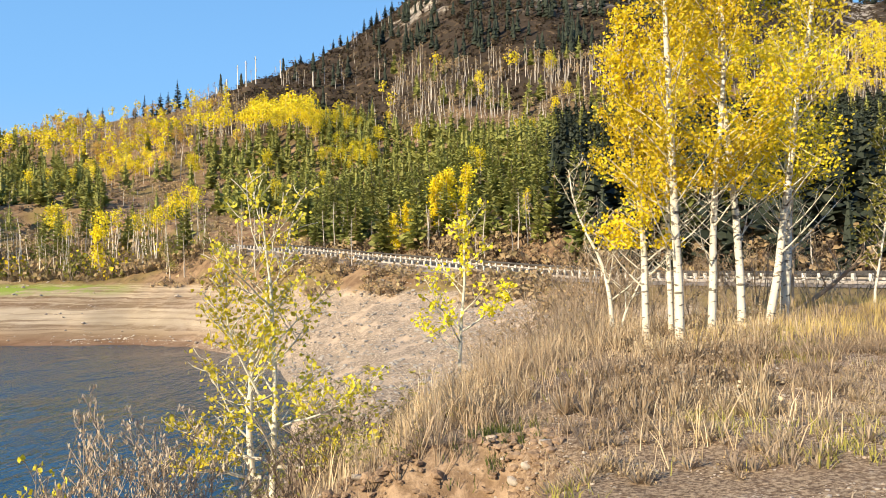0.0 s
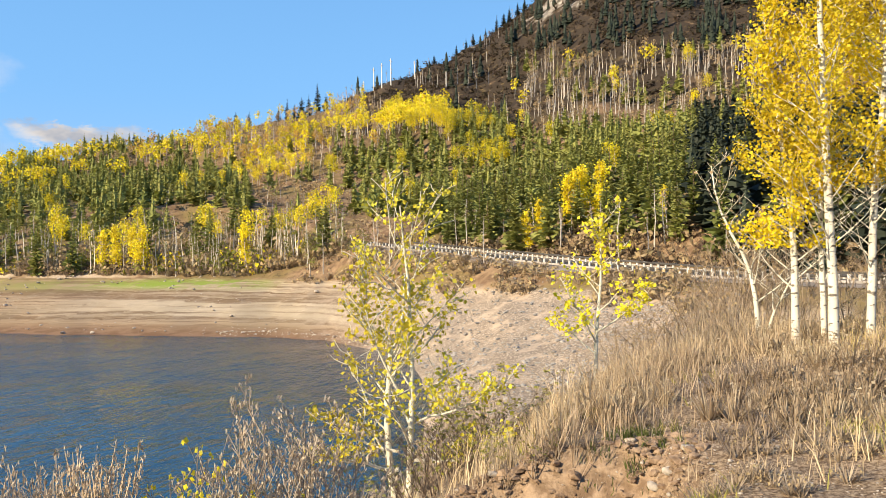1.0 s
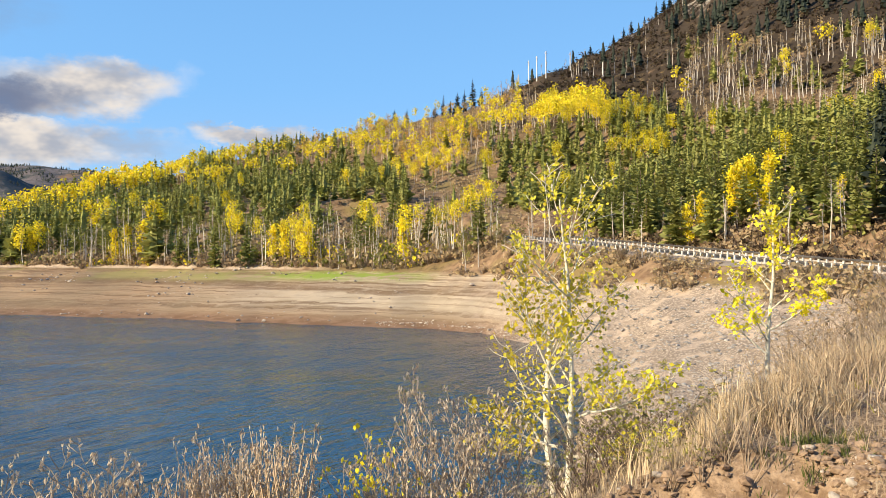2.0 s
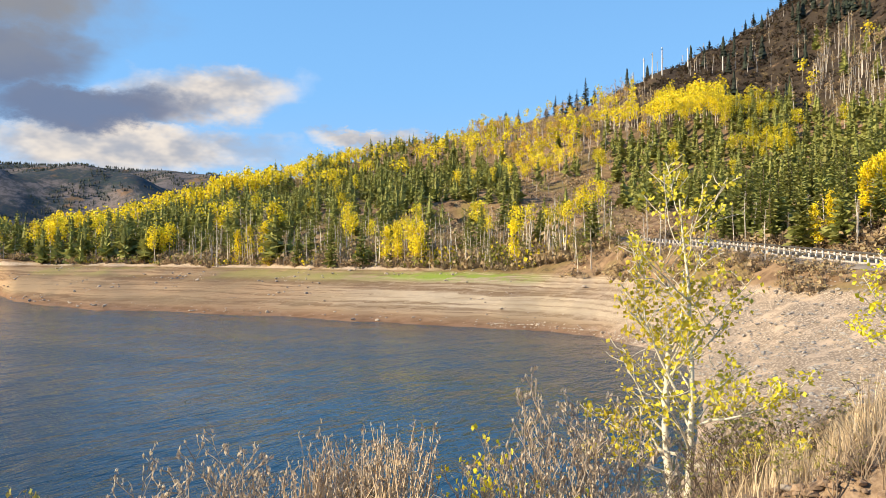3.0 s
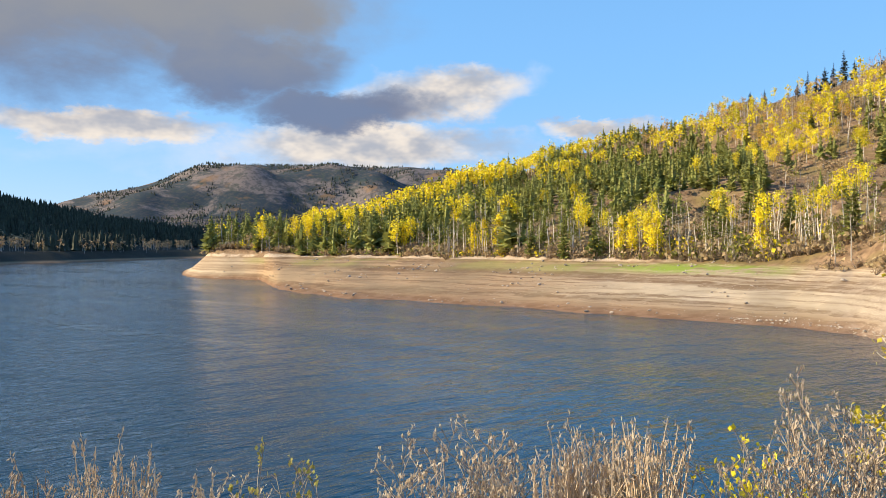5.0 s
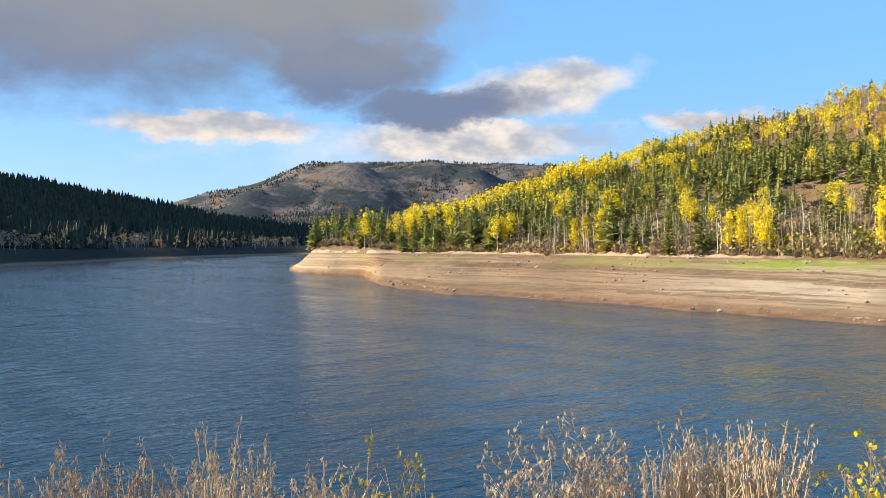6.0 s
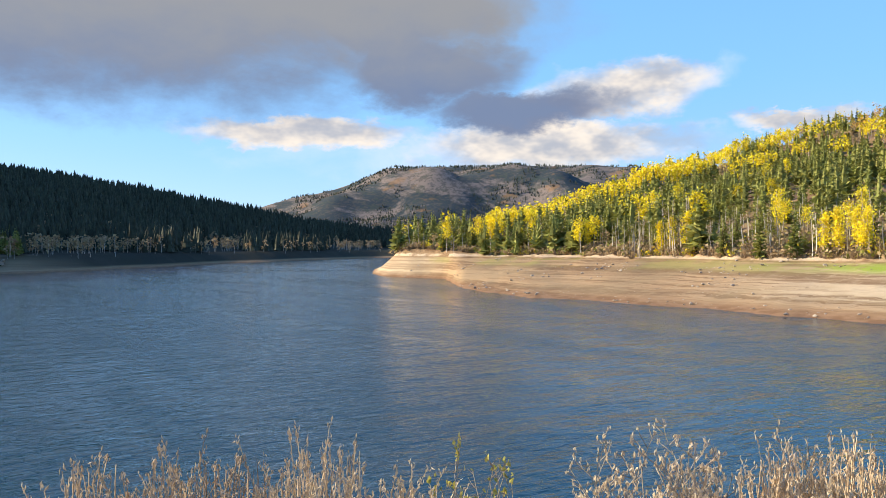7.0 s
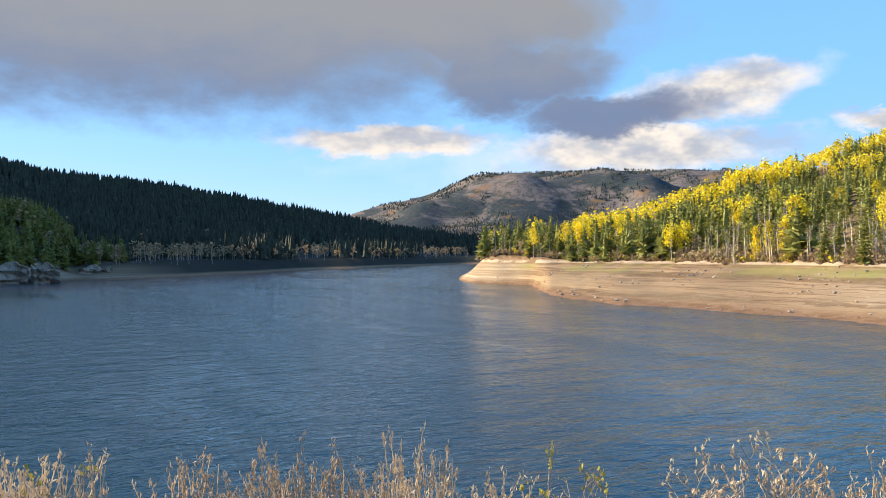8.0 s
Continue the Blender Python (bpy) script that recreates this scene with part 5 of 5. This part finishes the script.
def thicket(name, seed, n, height, width, radius, fork, count, size, bark, leaf, label, category, group):
    """Many stems from one root."""
    r = np.random.default_rng(seed)
    stems = []
    for _ in range(n):
        a, o = r.uniform(0, 6.283), r.uniform(0.05, 1.0)
        stems.append(((0.12 * width * math.cos(a), 0.12 * width * math.sin(a), 0), (math.cos(a) * o * width, math.sin(a) * o * width, height), height * r.uniform(0.7, 1.05), radius))
    base = new(name)
    tips = []
    for start, way, length, rad in stems:
        w, every = np.array(way, float), []
        grow(r, start, w / np.linalg.norm(w), length, rad, 0, every, tips, 0.11, 0.22, fork, 0.6, 0.30, (4, 3, 3), (0.34, 0.42), 0.0034, (6, 4, 3))
        child("stem", tri_mesh("stem", wood_bundle(every, 0, 9), bark), base)
    if count:
        ends = np.array([t[0][-1] for t in tips])
        if leaf is SEED:
            pts = np.repeat(ends, 3, 0) + r.normal(size=(len(ends) * 3, 3)) * np.array([0.006, 0.006, 0.010])
            fluff = leaves(r, pts, size, 0, -2.5, 0.26)
        else:
            fluff = leaves(r, ends[r.integers(0, len(ends), count)] + r.normal(size=(count, 3)) * size * 0.3, size, 0, -0.3)
        tagged(child("seed_fluff" if leaf is SEED else "foliage", tri_mesh("foliage", fluff, leaf), base), kind="stuff")
    return tagged(base, label, category, group)


def place_copies(models, spots):
    """First each model itself, then copies."""
    for i, (az, d, size, tall) in enumerate(spots):
        k = i % len(models)
        m = pose(*polar(az, d, -0.05), 0, 0, 137 * i) @ Matrix.Diagonal((size, size, tall, 1))
        if i < len(models):
            models[k].matrix_basis = m
        else:
            copy_thing(models[k], Matrix()).matrix_basis = m


brush = [thicket("rabbitbrush", 540 + i, 10, 1.16, 0.62, 0.009, (5, 4), 620, 0.034, SAGE_STEM, SEED, "dry rabbitbrush with pale seed heads on the bank", "shrub", "dry shrubs on the bank") for i in range(3)]
place_copies(brush, [(49.3, 5.1, 0.8, 0.88), (46.2, 5.2, 0.9, 1.0), (43.0, 5.2, 0.85, 1.0), (36.0, 5.2, 0.6, 1.02), (23.6, 5.0, 0.72, 1.18), (20.4, 5.2, 0.9, 1.02), (18.4, 5.4, 0.9, 1.06), (26.4, 5.2, 0.6, 0.9),
                     (16.6, 6.4, 0.7, 0.62)])
golden = [thicket("rabbitbrush", 550, 10, 1.05, 0.6, 0.010, (5, 3), 260, 0.035, SAGE_STEM, YELLOW, "dry shrub with a few golden leaves on the bank", "shrub", "dry shrubs on the bank")]
place_copies(golden, [(27.6, 5.0, 0.75, 1.06), (25.9, 5.0, 0.6, 0.8), (62.6, 5.1, 0.5, 0.72), (22.6, 4.9, 0.6, 0.7)])
sprig = [thicket("leafy_shrub", 555, 7, 1.05, 0.5, 0.010, (4, 3), 200, 0.04, SAGE_STEM, WEED, "low shrub with grey-green leaves on the bank", "shrub", "leafy shrubs on the bank")]
place_copies(sprig, [(59.6, 5.1, 0.6, 1.05), (56.3, 5.2, 0.6, 0.92), (15.2, 7.6, 0.8, 0.6), (9.0, 11.5, 1.6, 1.2), (7.0, 12.5, 1.8, 1.0), (5.0, 14.0, 2.0, 1.1), (92.6, 5.0, 0.6, 0.9), (6.2, 8.0, 0.7, 0.45), (3.4, 7.6, 0.6, 0.4)])
twiggy = [thicket("leafless_shrub", 560 + i, 12, 1.2, 1.1, 0.014, (5, 3), 60, 0.05, TWIG, BUFF, "tangled leafless brown shrub behind the grass", "shrub", "leafless shrubs by the grove") for i in range(2)]
place_copies(twiggy, [(-6.5, 17.5, 1.0, 0.9), (-8.2, 17.8, 1.2, 1.4), (-9.8, 16.6, 1.2, 1.6), (-11.0, 18.2, 1.4, 1.9), (-12.6, 16.8, 1.1, 1.5), (-13.6, 18.4, 1.3, 1.7), (-15.0, 19.0, 1.3, 1.3), (-17.3, 18.0, 1.0, 1.2), (-19.4, 19.0, 1.2, 1.3), (-10.4, 20.5, 1.6, 1.9), (-7.4, 20.5, 1.4, 1.3), (-21.2, 19.5, 1.2, 1.3),
                      (-9.0, 22.5, 1.6, 1.0), (-6.0, 24.0, 1.6, 0.9), (-12.0, 24.0, 1.7, 1.2), (-4.2, 27.0, 1.4, 0.8), (-25.0, 20.5, 1.2, 1.0), (-27.2, 22.0, 1.2, 0.9), (-15.5, 27.0, 1.8, 1.2), (-20.5, 26.0, 1.6, 1.1),
                      (8.0, 14.5, 1.2, 0.9), (6.2, 17.0, 1.3, 0.8), (9.6, 10.0, 0.8, 0.6), (-3.4, 18.5, 1.2, 1.0), (-5.0, 19.0, 1.3, 1.2), (-2.2, 22.0, 1.5, 1.1), (-5.6, 15.6, 0.9, 0.8), (-7.6, 15.4, 0.9, 1.0), (-8.9, 14.6, 0.8, 1.0), (-3.8, 23.5, 1.5, 1.2)]
             + [(-9.0 - 1.25 * i + 0.5 * math.sin(5 * i), 94.0 + 2.0 * math.sin(3 * i) - 1.7 * i, 2.6, 2.4 + 0.5 * math.sin(7 * i)) for i in range(15)])


# shrubs added and coloured dark where the bank lies in shade
shade = [thicket("leafless_shrub", 565, 12, 1.0, 0.9, 0.010, (5, 4), 120, 0.04, SHADED_TWIG, OLIVE, "tangled shrub under the sapling, coloured dark for the shade on the bank", "shrub", "dark shrubs on the bank")]
place_copies(shade, [(10.4, 9.2, 0.9, 0.75), (8.6, 9.8, 0.9, 0.7), (7.2, 9.0, 0.7, 0.5), (11.8, 8.4, 0.7, 0.5), (6.0, 10.6, 0.9, 0.6), (9.4, 11.2, 1.0, 0.8), (14.6, 9.0, 0.8, 0.6)])


def stems_of(r, n, height, spread, thick, plume):
    """Stiff upright straws, each with a narrow plume."""
    v, pts, blades = [], [], []
    for _ in range(n):
        a, o = r.uniform(0, 6.283), r.uniform(0, 1) ** 0.5 * spread
        b = np.array([math.cos(a) * o, math.sin(a) * o, 0])
        h = height * r.uniform(0.62, 1.05)
        lean = r.normal(size=2) * 0.06
        path = [b + np.array([lean[0] * h * t * t, lean[1] * h * t * t, h * t]) for t in (0, 0.35, 0.7, 1.0)]
        v.append(tube(path, [thick, thick * 0.9, thick * 0.75, thick * 0.4], 3))
        if r.uniform() < plume:
            for _ in range(16):
                t = r.uniform(0.80, 1.03)
                pts.append(path[2] + (path[3] - path[2]) * (t - 0.7) / 0.3 + r.normal(size=3) * 0.009)
        for _ in range(2):
            t = r.uniform(0.2, 0.8)
            p = path[0] + (path[3] - path[0]) * t
            q = np.array([math.cos(a * 7 + t * 20), math.sin(a * 7 + t * 20), 0])
            ln = r.uniform(0.10, 0.24)
            blades.append(tube([p, p + q * ln * 0.4 + np.array([0, 0, ln * 0.7]), p + q * ln + np.array([0, 0, ln * 0.5])], [0.004, 0.0035, 0.0008], 3))
    return merge(v), leaves(r, pts, 0.040, 0, -3.0, 0.17) if pts else None, merge(blades)


def tall_grass(seed, n, height, spread):
    r = np.random.default_rng(seed)
    a, b, c = stems_of(r, n, height, spread, 0.0068, 0.8)
    base = new("tall_grass_clump")
    tagged(child("straw", tri_mesh("straw", a, PALE_STRAW), base), kind="stuff")
    tagged(child("blade", tri_mesh("blade", c, PALE_STRAW), base), kind="stuff")
    if b:
        tagged(child("plume", tri_mesh("plume", b, SEED), base, "pale narrow seed plumes"), kind="stuff")
    return tagged(base, "clump of tall straw-coloured grass with seed plumes", "grass", "tall grass on the bank")


clumps = [tall_grass(570 + i, 26, 1.40, 0.18) for i in range(4)]
spots = []
r = np.random.default_rng(5)
for az in np.arange(61.5, 97, 1.05):
    spots.append((az + r.uniform(-0.4, 0.4), 5.0 + r.uniform(-0.3, 0.5), r.uniform(0.8, 1.2), r.uniform(0.60, 0.89) * (1.08 if 66 < az < 75 else 0.95)))
for az in np.arange(61.0, 97, 1.3):
    spots.append((az + r.uniform(-0.5, 0.5), 5.2 + r.uniform(-0.3, 0.5), r.uniform(1.0, 1.4), r.uniform(0.48, 0.66)))
for az in (33.2, 34.2, 34.9, 35.6, 36.6, 37.5, 38.4):
    spots.append((az, 4.9 + r.uniform(-0.15, 0.25), r.uniform(0.8, 1.0), r.uniform(0.70, 0.84)))
for az in (31.2, 32.6, 33.8, 35.0, 36.0, 37.2, 38.0, 39.4, 42.4, 44.6):
    spots.append((az, 5.0 + r.uniform(-0.2, 0.4), r.uniform(0.8, 1.1), r.uniform(0.72, 0.86) if 33 < az < 38.5 else r.uniform(0.55, 0.75)))
place_copies(clumps, spots)


def blades_at(r, x, y, z, h, wide, lean=0.35):
    n = len(x)
    a, b = r.uniform(0, 6.283, n), r.uniform(0, 6.283, n)
    l = np.abs(r.normal(size=n)) * lean * h
    base = np.stack([x, y, z - 0.01], 1)
    side = np.stack([np.cos(a), np.sin(a), 0 * a], 1) * wide[:, None]
    off = np.stack([np.cos(b) * l, np.sin(b) * l, 0 * b], 1)
    up = np.array([[0, 0, 1.0]])
    mid = base + off * 0.35 + up * (h * 0.58)[:, None]
    top = base + off + up * h[:, None]
    v = np.stack([base - side, base + side, mid + side * 0.75, mid - side * 0.75, top], 1)
    return bundle(v, np.array([[[0, 1, 2], [0, 2, 3], [3, 2, 4]]]) + np.arange(n)[:, None, None] * 5)


def turf(name, seed, n, az0, az1, d0, d1, density, heights, wide, mat, label, lean=0.35):
    """Grass over a stretch of ground, thick where density says so."""
    r = np.random.default_rng(seed)
    az = r.uniform(az0, az1, n)
    d = np.sqrt(r.uniform(d0 * d0, d1 * d1, n))
    x, y = -np.sin(np.radians(az)) * d, np.cos(np.radians(az)) * d
    # tufts: pull blades together
    cell = 0.16
    cx, cy = np.floor(x / cell), np.floor(y / cell)
    jit = np.abs(np.sin(cx * 12.9898 + cy * 78.233) * 43758.5453) % 1.0
    jit2 = np.abs(np.sin(cx * 39.3 + cy * 11.13) * 24634.6345) % 1.0
    x = x + ((cx + jit) * cell - x) * 0.42
    y = y + ((cy + jit2) * cell - y) * 0.42
    keep = r.uniform(0, 1, n) < density(az, d, x, y) * (0.35 + 0.65 * (jit > 0.4))
    keep &= ~((az > -6.5) & (az < 9) & (d < 7.5 + 0.3 * ripples(x, y, 1.1, 6.0)) & (r.uniform(0, 1, n) < 0.93))
    x, y, az, d, jit = x[keep], y[keep], az[keep], d[keep], jit[keep]
    h = heights(az, d, x, y) * r.uniform(0.55, 1.1, len(x)) * (0.75 + 0.5 * jit)
    b = blades_at(r, x, y, land(x, y), h, wide * r.uniform(0.6, 1.3, len(x)), lean)
    return tagged(new(name, tri_mesh(name, b, mat)), label, "grass", kind="stuff")


def lip(az, d):
    return np.exp(-((d - EDGE_D(az) + 0.5) / 2.6) ** 2)


def track(x, y):
    """The bare wheel track that crosses the terrace."""
    return step(1.5, 0.5, np.abs(x - 4.1 - (y - 6.0) * 0.85)) * step(11, 8, y)


turf("tall_dry_grass", 600, 96000, -34, 12, 6.3, 21, lambda az, d, x, y: 1.0 * lip(az, d) * step(13, 5, az) * (0.3 + 0.7 * (ripples(x, y, 1.6, 1.0) > -0.2)) + 0.10 + 0.5 * step(-20, -23, az) * step(12, 14, d),
     lambda az, d, x, y: (0.13 + 0.30 * lip(az, d) * step(-20, -6, az)) * (0.75 + 0.7 * ripples(x, y, 0.8, 2.0)), 0.0040, STRAW, "tall straw-coloured dry grass along the terrace's edge", 0.5)
turf("pale_grass_stems", 605, 30000, -26, 10, 6.3, 17, lambda az, d, x, y: 0.8 * lip(az, d) * step(12, 6, az) * (ripples(x, y, 1.1, 4.0) > -0.1) + 0.12, lambda az, d, x, y: (0.30 + 0.30 * lip(az, d)) * (1 + 0.5 * ripples(x, y, 2.3, 6.0)),
     0.0044, PALE_STRAW, "pale upright grass stems along the terrace's edge", 0.55)
turf("warm_dry_grass", 601, 16000, -36, -17, 11.5, 24, lambda az, d, x, y: 0.7 * step(12, 14, d) * (0.4 + 0.6 * (ripples(x, y, 2.0, 3.0) > 0)), lambda az, d, x, y: 0.33 + 0 * d, 0.0048, STRAW_WARM, "amber dry grass around the aspen grove", 0.35)
turf("short_dry_grass", 602, 90000, -42, 8, 4.8, 18, lambda az, d, x, y: np.clip(0.18 + 1.1 * ripples(x, y, 1.9, 2.0) + 0.6 * ripples(x, y, 0.7, 3.0), 0.03, 1) * step(-0.5, 0.3, ripples(x, y, 5.5, 9.0) + 0.12 * (d - 9)) * (1 - 0.85 * track(x, y)),
     lambda az, d, x, y: 0.10 + 0.10 * step(7, 13, d), 0.0036, STRAW, "short trampled dry grass on the gravel terrace", 0.9)
turf("green_weeds", 603, 70000, -36, 8, 5.0, 17, lambda az, d, x, y: np.clip(-0.1 + 1.3 * ripples(x, y, 2.2, 5.0), 0, 0.9), lambda az, d, x, y: 0.13 + 0 * d, 0.005, WEED, "patches of low green and yellow weeds", 0.9)
turf("green_grass", 608, 5200, -7.5, 0.5, 7.2, 8.8, lambda az, d, x, y: np.exp(-((az + 3.4) / 2.2) ** 2 - ((d - 7.8) / 0.45) ** 2), lambda az, d, x, y: 0.09 + 0 * d, 0.0045, GREEN, "small patch of green grass above the eroded bank", 0.7)
turf("bank_grass", 604, 26000, 0, 60, 4.6, 15, lambda az, d, x, y: (0.25 + 0.5 * (ripples(x, y, 1.9, 7.0) > 0.1)) * (0.25 + 0.75 * step(10, 14, az)), lambda az, d, x, y: 0.26 + 0 * d, 0.0045, STRAW, "dry grass on the steep bank", 0.5)


def weeds(name, seed, n, az0, az1, d0, d1, sizes, label, mats=None):
    """Low dead weeds: sprays of thin brown stems."""
    r = np.random.default_rng(seed)
    az, d = r.uniform(az0, az1, n), np.sqrt(r.uniform(d0 * d0, d1 * d1, n))
    x, y = -np.sin(np.radians(az)) * d, np.cos(np.radians(az)) * d
    ok = (ripples(x, y, 1.5, 8.0) + 0.6 * ripples(x, y, 4.0, 1.0) > 0.0) & (track(x, y) < 0.5)
    x, y = x[ok], y[ok]
    model = scrub(r, 1.0, 0.8, 26, 10, 0.10)
    b = scatter(model, np.stack([x, y, land(x, y) - 0.01], 1), r.uniform(0, 6.283, len(x)), r.uniform(*sizes, len(x)))
    return tagged(new(name, tri_mesh(name, b, list(mats or (TWIG, BUFF)))), label, "weeds", kind="stuff")


weeds("dead_weeds", 606, 4200, -38, 6, 6.0, 17, (0.07, 0.26), "low dead brown weeds on the terrace")
weeds("tall_dead_weeds", 607, 1500, -22, 4, 8.0, 17, (0.18, 0.46), "tangled dead straw-coloured weeds among the tall grass", (STRAW, STRAW))

# ---- stones ----
def pebble(seed, sides=1):
    bm = bmesh.new()
    bmesh.ops.create_icosphere(bm, subdivisions=sides, radius=1.0)
    r = np.random.default_rng(seed)
    v = np.array([q.co[:] for q in bm.verts]) * (1 + r.uniform(-0.28, 0.22, len(bm.verts)))[:, None] * np.array([1.0, r.uniform(0.6, 0.9), r.uniform(0.45, 0.7)])
    f = [[q.index for q in t.verts] for t in bm.faces]
    bm.free()
    return bundle(v, f)


STONES = [pebble(700 + i) for i in range(5)]
LUMPS = [pebble(720 + i, 2) for i in range(4)]


def stones(name, seed, n, az0, az1, d0, d1, keep, sizes, mat, label, lower=0.25):
    r = np.random.default_rng(seed)
    az, d = r.uniform(az0, az1, n), np.sqrt(r.uniform(d0 * d0, d1 * d1, n))
    x, y = -np.sin(np.radians(az)) * d, np.cos(np.radians(az)) * d
    z = land(x, y)
    ok = keep(az, d, x, y, z)
    x, y, z = x[ok], y[ok], z[ok]
    s = sizes[0] * (sizes[1] / sizes[0]) ** (r.uniform(0, 1, len(x)) ** 2.2)
    out = []
    which = r.integers(0, 5, len(x))
    for k in range(5):
        g = which == k
        if g.any():
            out.append(scatter(STONES[k], np.stack([x[g], y[g], z[g] + s[g] * lower], 1), r.uniform(0, 6.283, g.sum()), s[g]))
    return tagged(new(name, tri_mesh(name, merge(out), mat)), label, "stones", kind="stuff")


stones("gravel", 710, 6500, -44, 8, 4.8, 11.5, lambda az, d, x, y, z: (ripples(x, y, 2.2, 6.0) < 0.25), (0.007, 0.027), ROCK, "loose gravel on the terrace")
stones("beach_stones", 711, 9000, 12, 62, 84, 290, lambda az, d, x, y, z: (z > 0.1) & (z < 7.6) & ((ripples(x, y, 34, 4.0) > 0.15) | (z < 0.9)), (0.09, 0.48), ROCK, "scattered stones on the bare lake bed")
stones("shore_stones", 714, 2600, 14, 25, 92, 118, lambda az, d, x, y, z: (z > 0.05) & (z < 0.9), (0.05, 0.20), PALE_ROCK, "pale stones along the water's edge")
stones("cove_stones", 712, 5200, -12, 14, 22, 95, lambda az, d, x, y, z: (z > 0.1) & (z < 7.8) & (ripples(x, y, 14, 2.0) > -0.5), (0.06, 0.30), ROCK_GREY, "grey stones covering the slope of the cove")

CLOD = rough_stuff("soil_clod", (0.17, 0.11, 0.07), (0.36, 0.255, 0.17), 3.0, 24.0, relief=0.6)
stones("soil_clods", 713, 2600, -8, 10, 5.4, 7.9, lambda az, d, x, y, z: (ripples(x, y, 0.9, 2.0) > -0.35), (0.012, 0.085), CLOD, "crumbled brown soil in the eroded bank", 0.1)

rocks = []
for i in range(4):
    ob = new("rock", tri_mesh("rock", LUMPS[i], ROCK, True))
    tagged(ob, "tan field stone lying in the eroded soil", "rock", "stones in the eroded bank")
    rocks.append(ob)
r = np.random.default_rng(730)
for i in range(56):
    az, d = r.uniform(-7, 9), r.uniform(5.6, 7.9)
    s = 0.025 + 0.06 * r.uniform() ** 2.5
    m = pose(*polar(az, d, s * 0.2), r.uniform(-20, 20), r.uniform(-20, 20), r.uniform(0, 360)) @ Matrix.Scale(s, 4)
    if i < 4:
        rocks[i].matrix_basis = m
    else:
        copy_thing(rocks[i % 4], Matrix()).matrix_basis = m
boulders = []
for i in range(4):
    ob = new("boulder", tri_mesh("boulder", LUMPS[i], ROCK_GREY, True))
    tagged(ob, "grey broken boulder in the riprap below the road", "boulder", "riprap below the road")
    boulders.append(ob)
for i in range(90):
    az = r.uniform(-9, 2)
    d = r.uniform(22, 52)
    s = r.uniform(0.18, 0.5)
    m = pose(*polar(az, d, s * 0.15), r.uniform(-25, 25), r.uniform(-25, 25), r.uniform(0, 360)) @ Matrix.Scale(s, 4)
    if i < 4:
        boulders[i].matrix_basis = m
    else:
        copy_thing(boulders[i % 4], Matrix()).matrix_basis = m

# pale cliffs at the foot of the wooded bluff
for i, (az, d, wide, high) in enumerate(((92.6, 356, 17, 8.5), (90.2, 357, 10, 8.0), (87.3, 404, 13, 6.5), (95.0, 356, 20, 9.0))):
    r = np.random.default_rng(760 + i)
    bm = bmesh.new()
    bmesh.ops.create_cube(bm, size=1.0)
    bmesh.ops.subdivide_edges(bm, edges=bm.edges[:], cuts=7, use_grid_fill=True)
    for q in bm.verts:
        crack = 0.10 * math.sin(q.co.x * 23 + i) + 0.07 * math.sin(q.co.x * 57 + q.co.z * 3)
        ledge = 0.09 * math.sin(q.co.z * 17 + q.co.x * 4)
        q.co.y += (crack + ledge + r.uniform(-0.05, 0.05)) * (1 if q.co.y < 0 else 0)
        q.co.z += r.uniform(-0.05, 0.05) + (0.16 * math.sin(q.co.x * 9 + i) if q.co.z > 0.4 else 0)
        q.co.x += r.uniform(-0.03, 0.03)
    me = bpy.data.meshes.new("cliff")
    bm.to_mesh(me)
    bm.free()
    me.materials.append(CLIFF)
    ob = new("cliff", me)
    x, y, _ = polar(az, d)
    ob.matrix_basis = pose(x, y, high * 0.36, 0, 0, az) @ Matrix.Diagonal((wide, 11.0, high, 1))
    tagged(ob, "pale weathered rock cliff at the waterline", "cliff", "cliffs below the bluff")
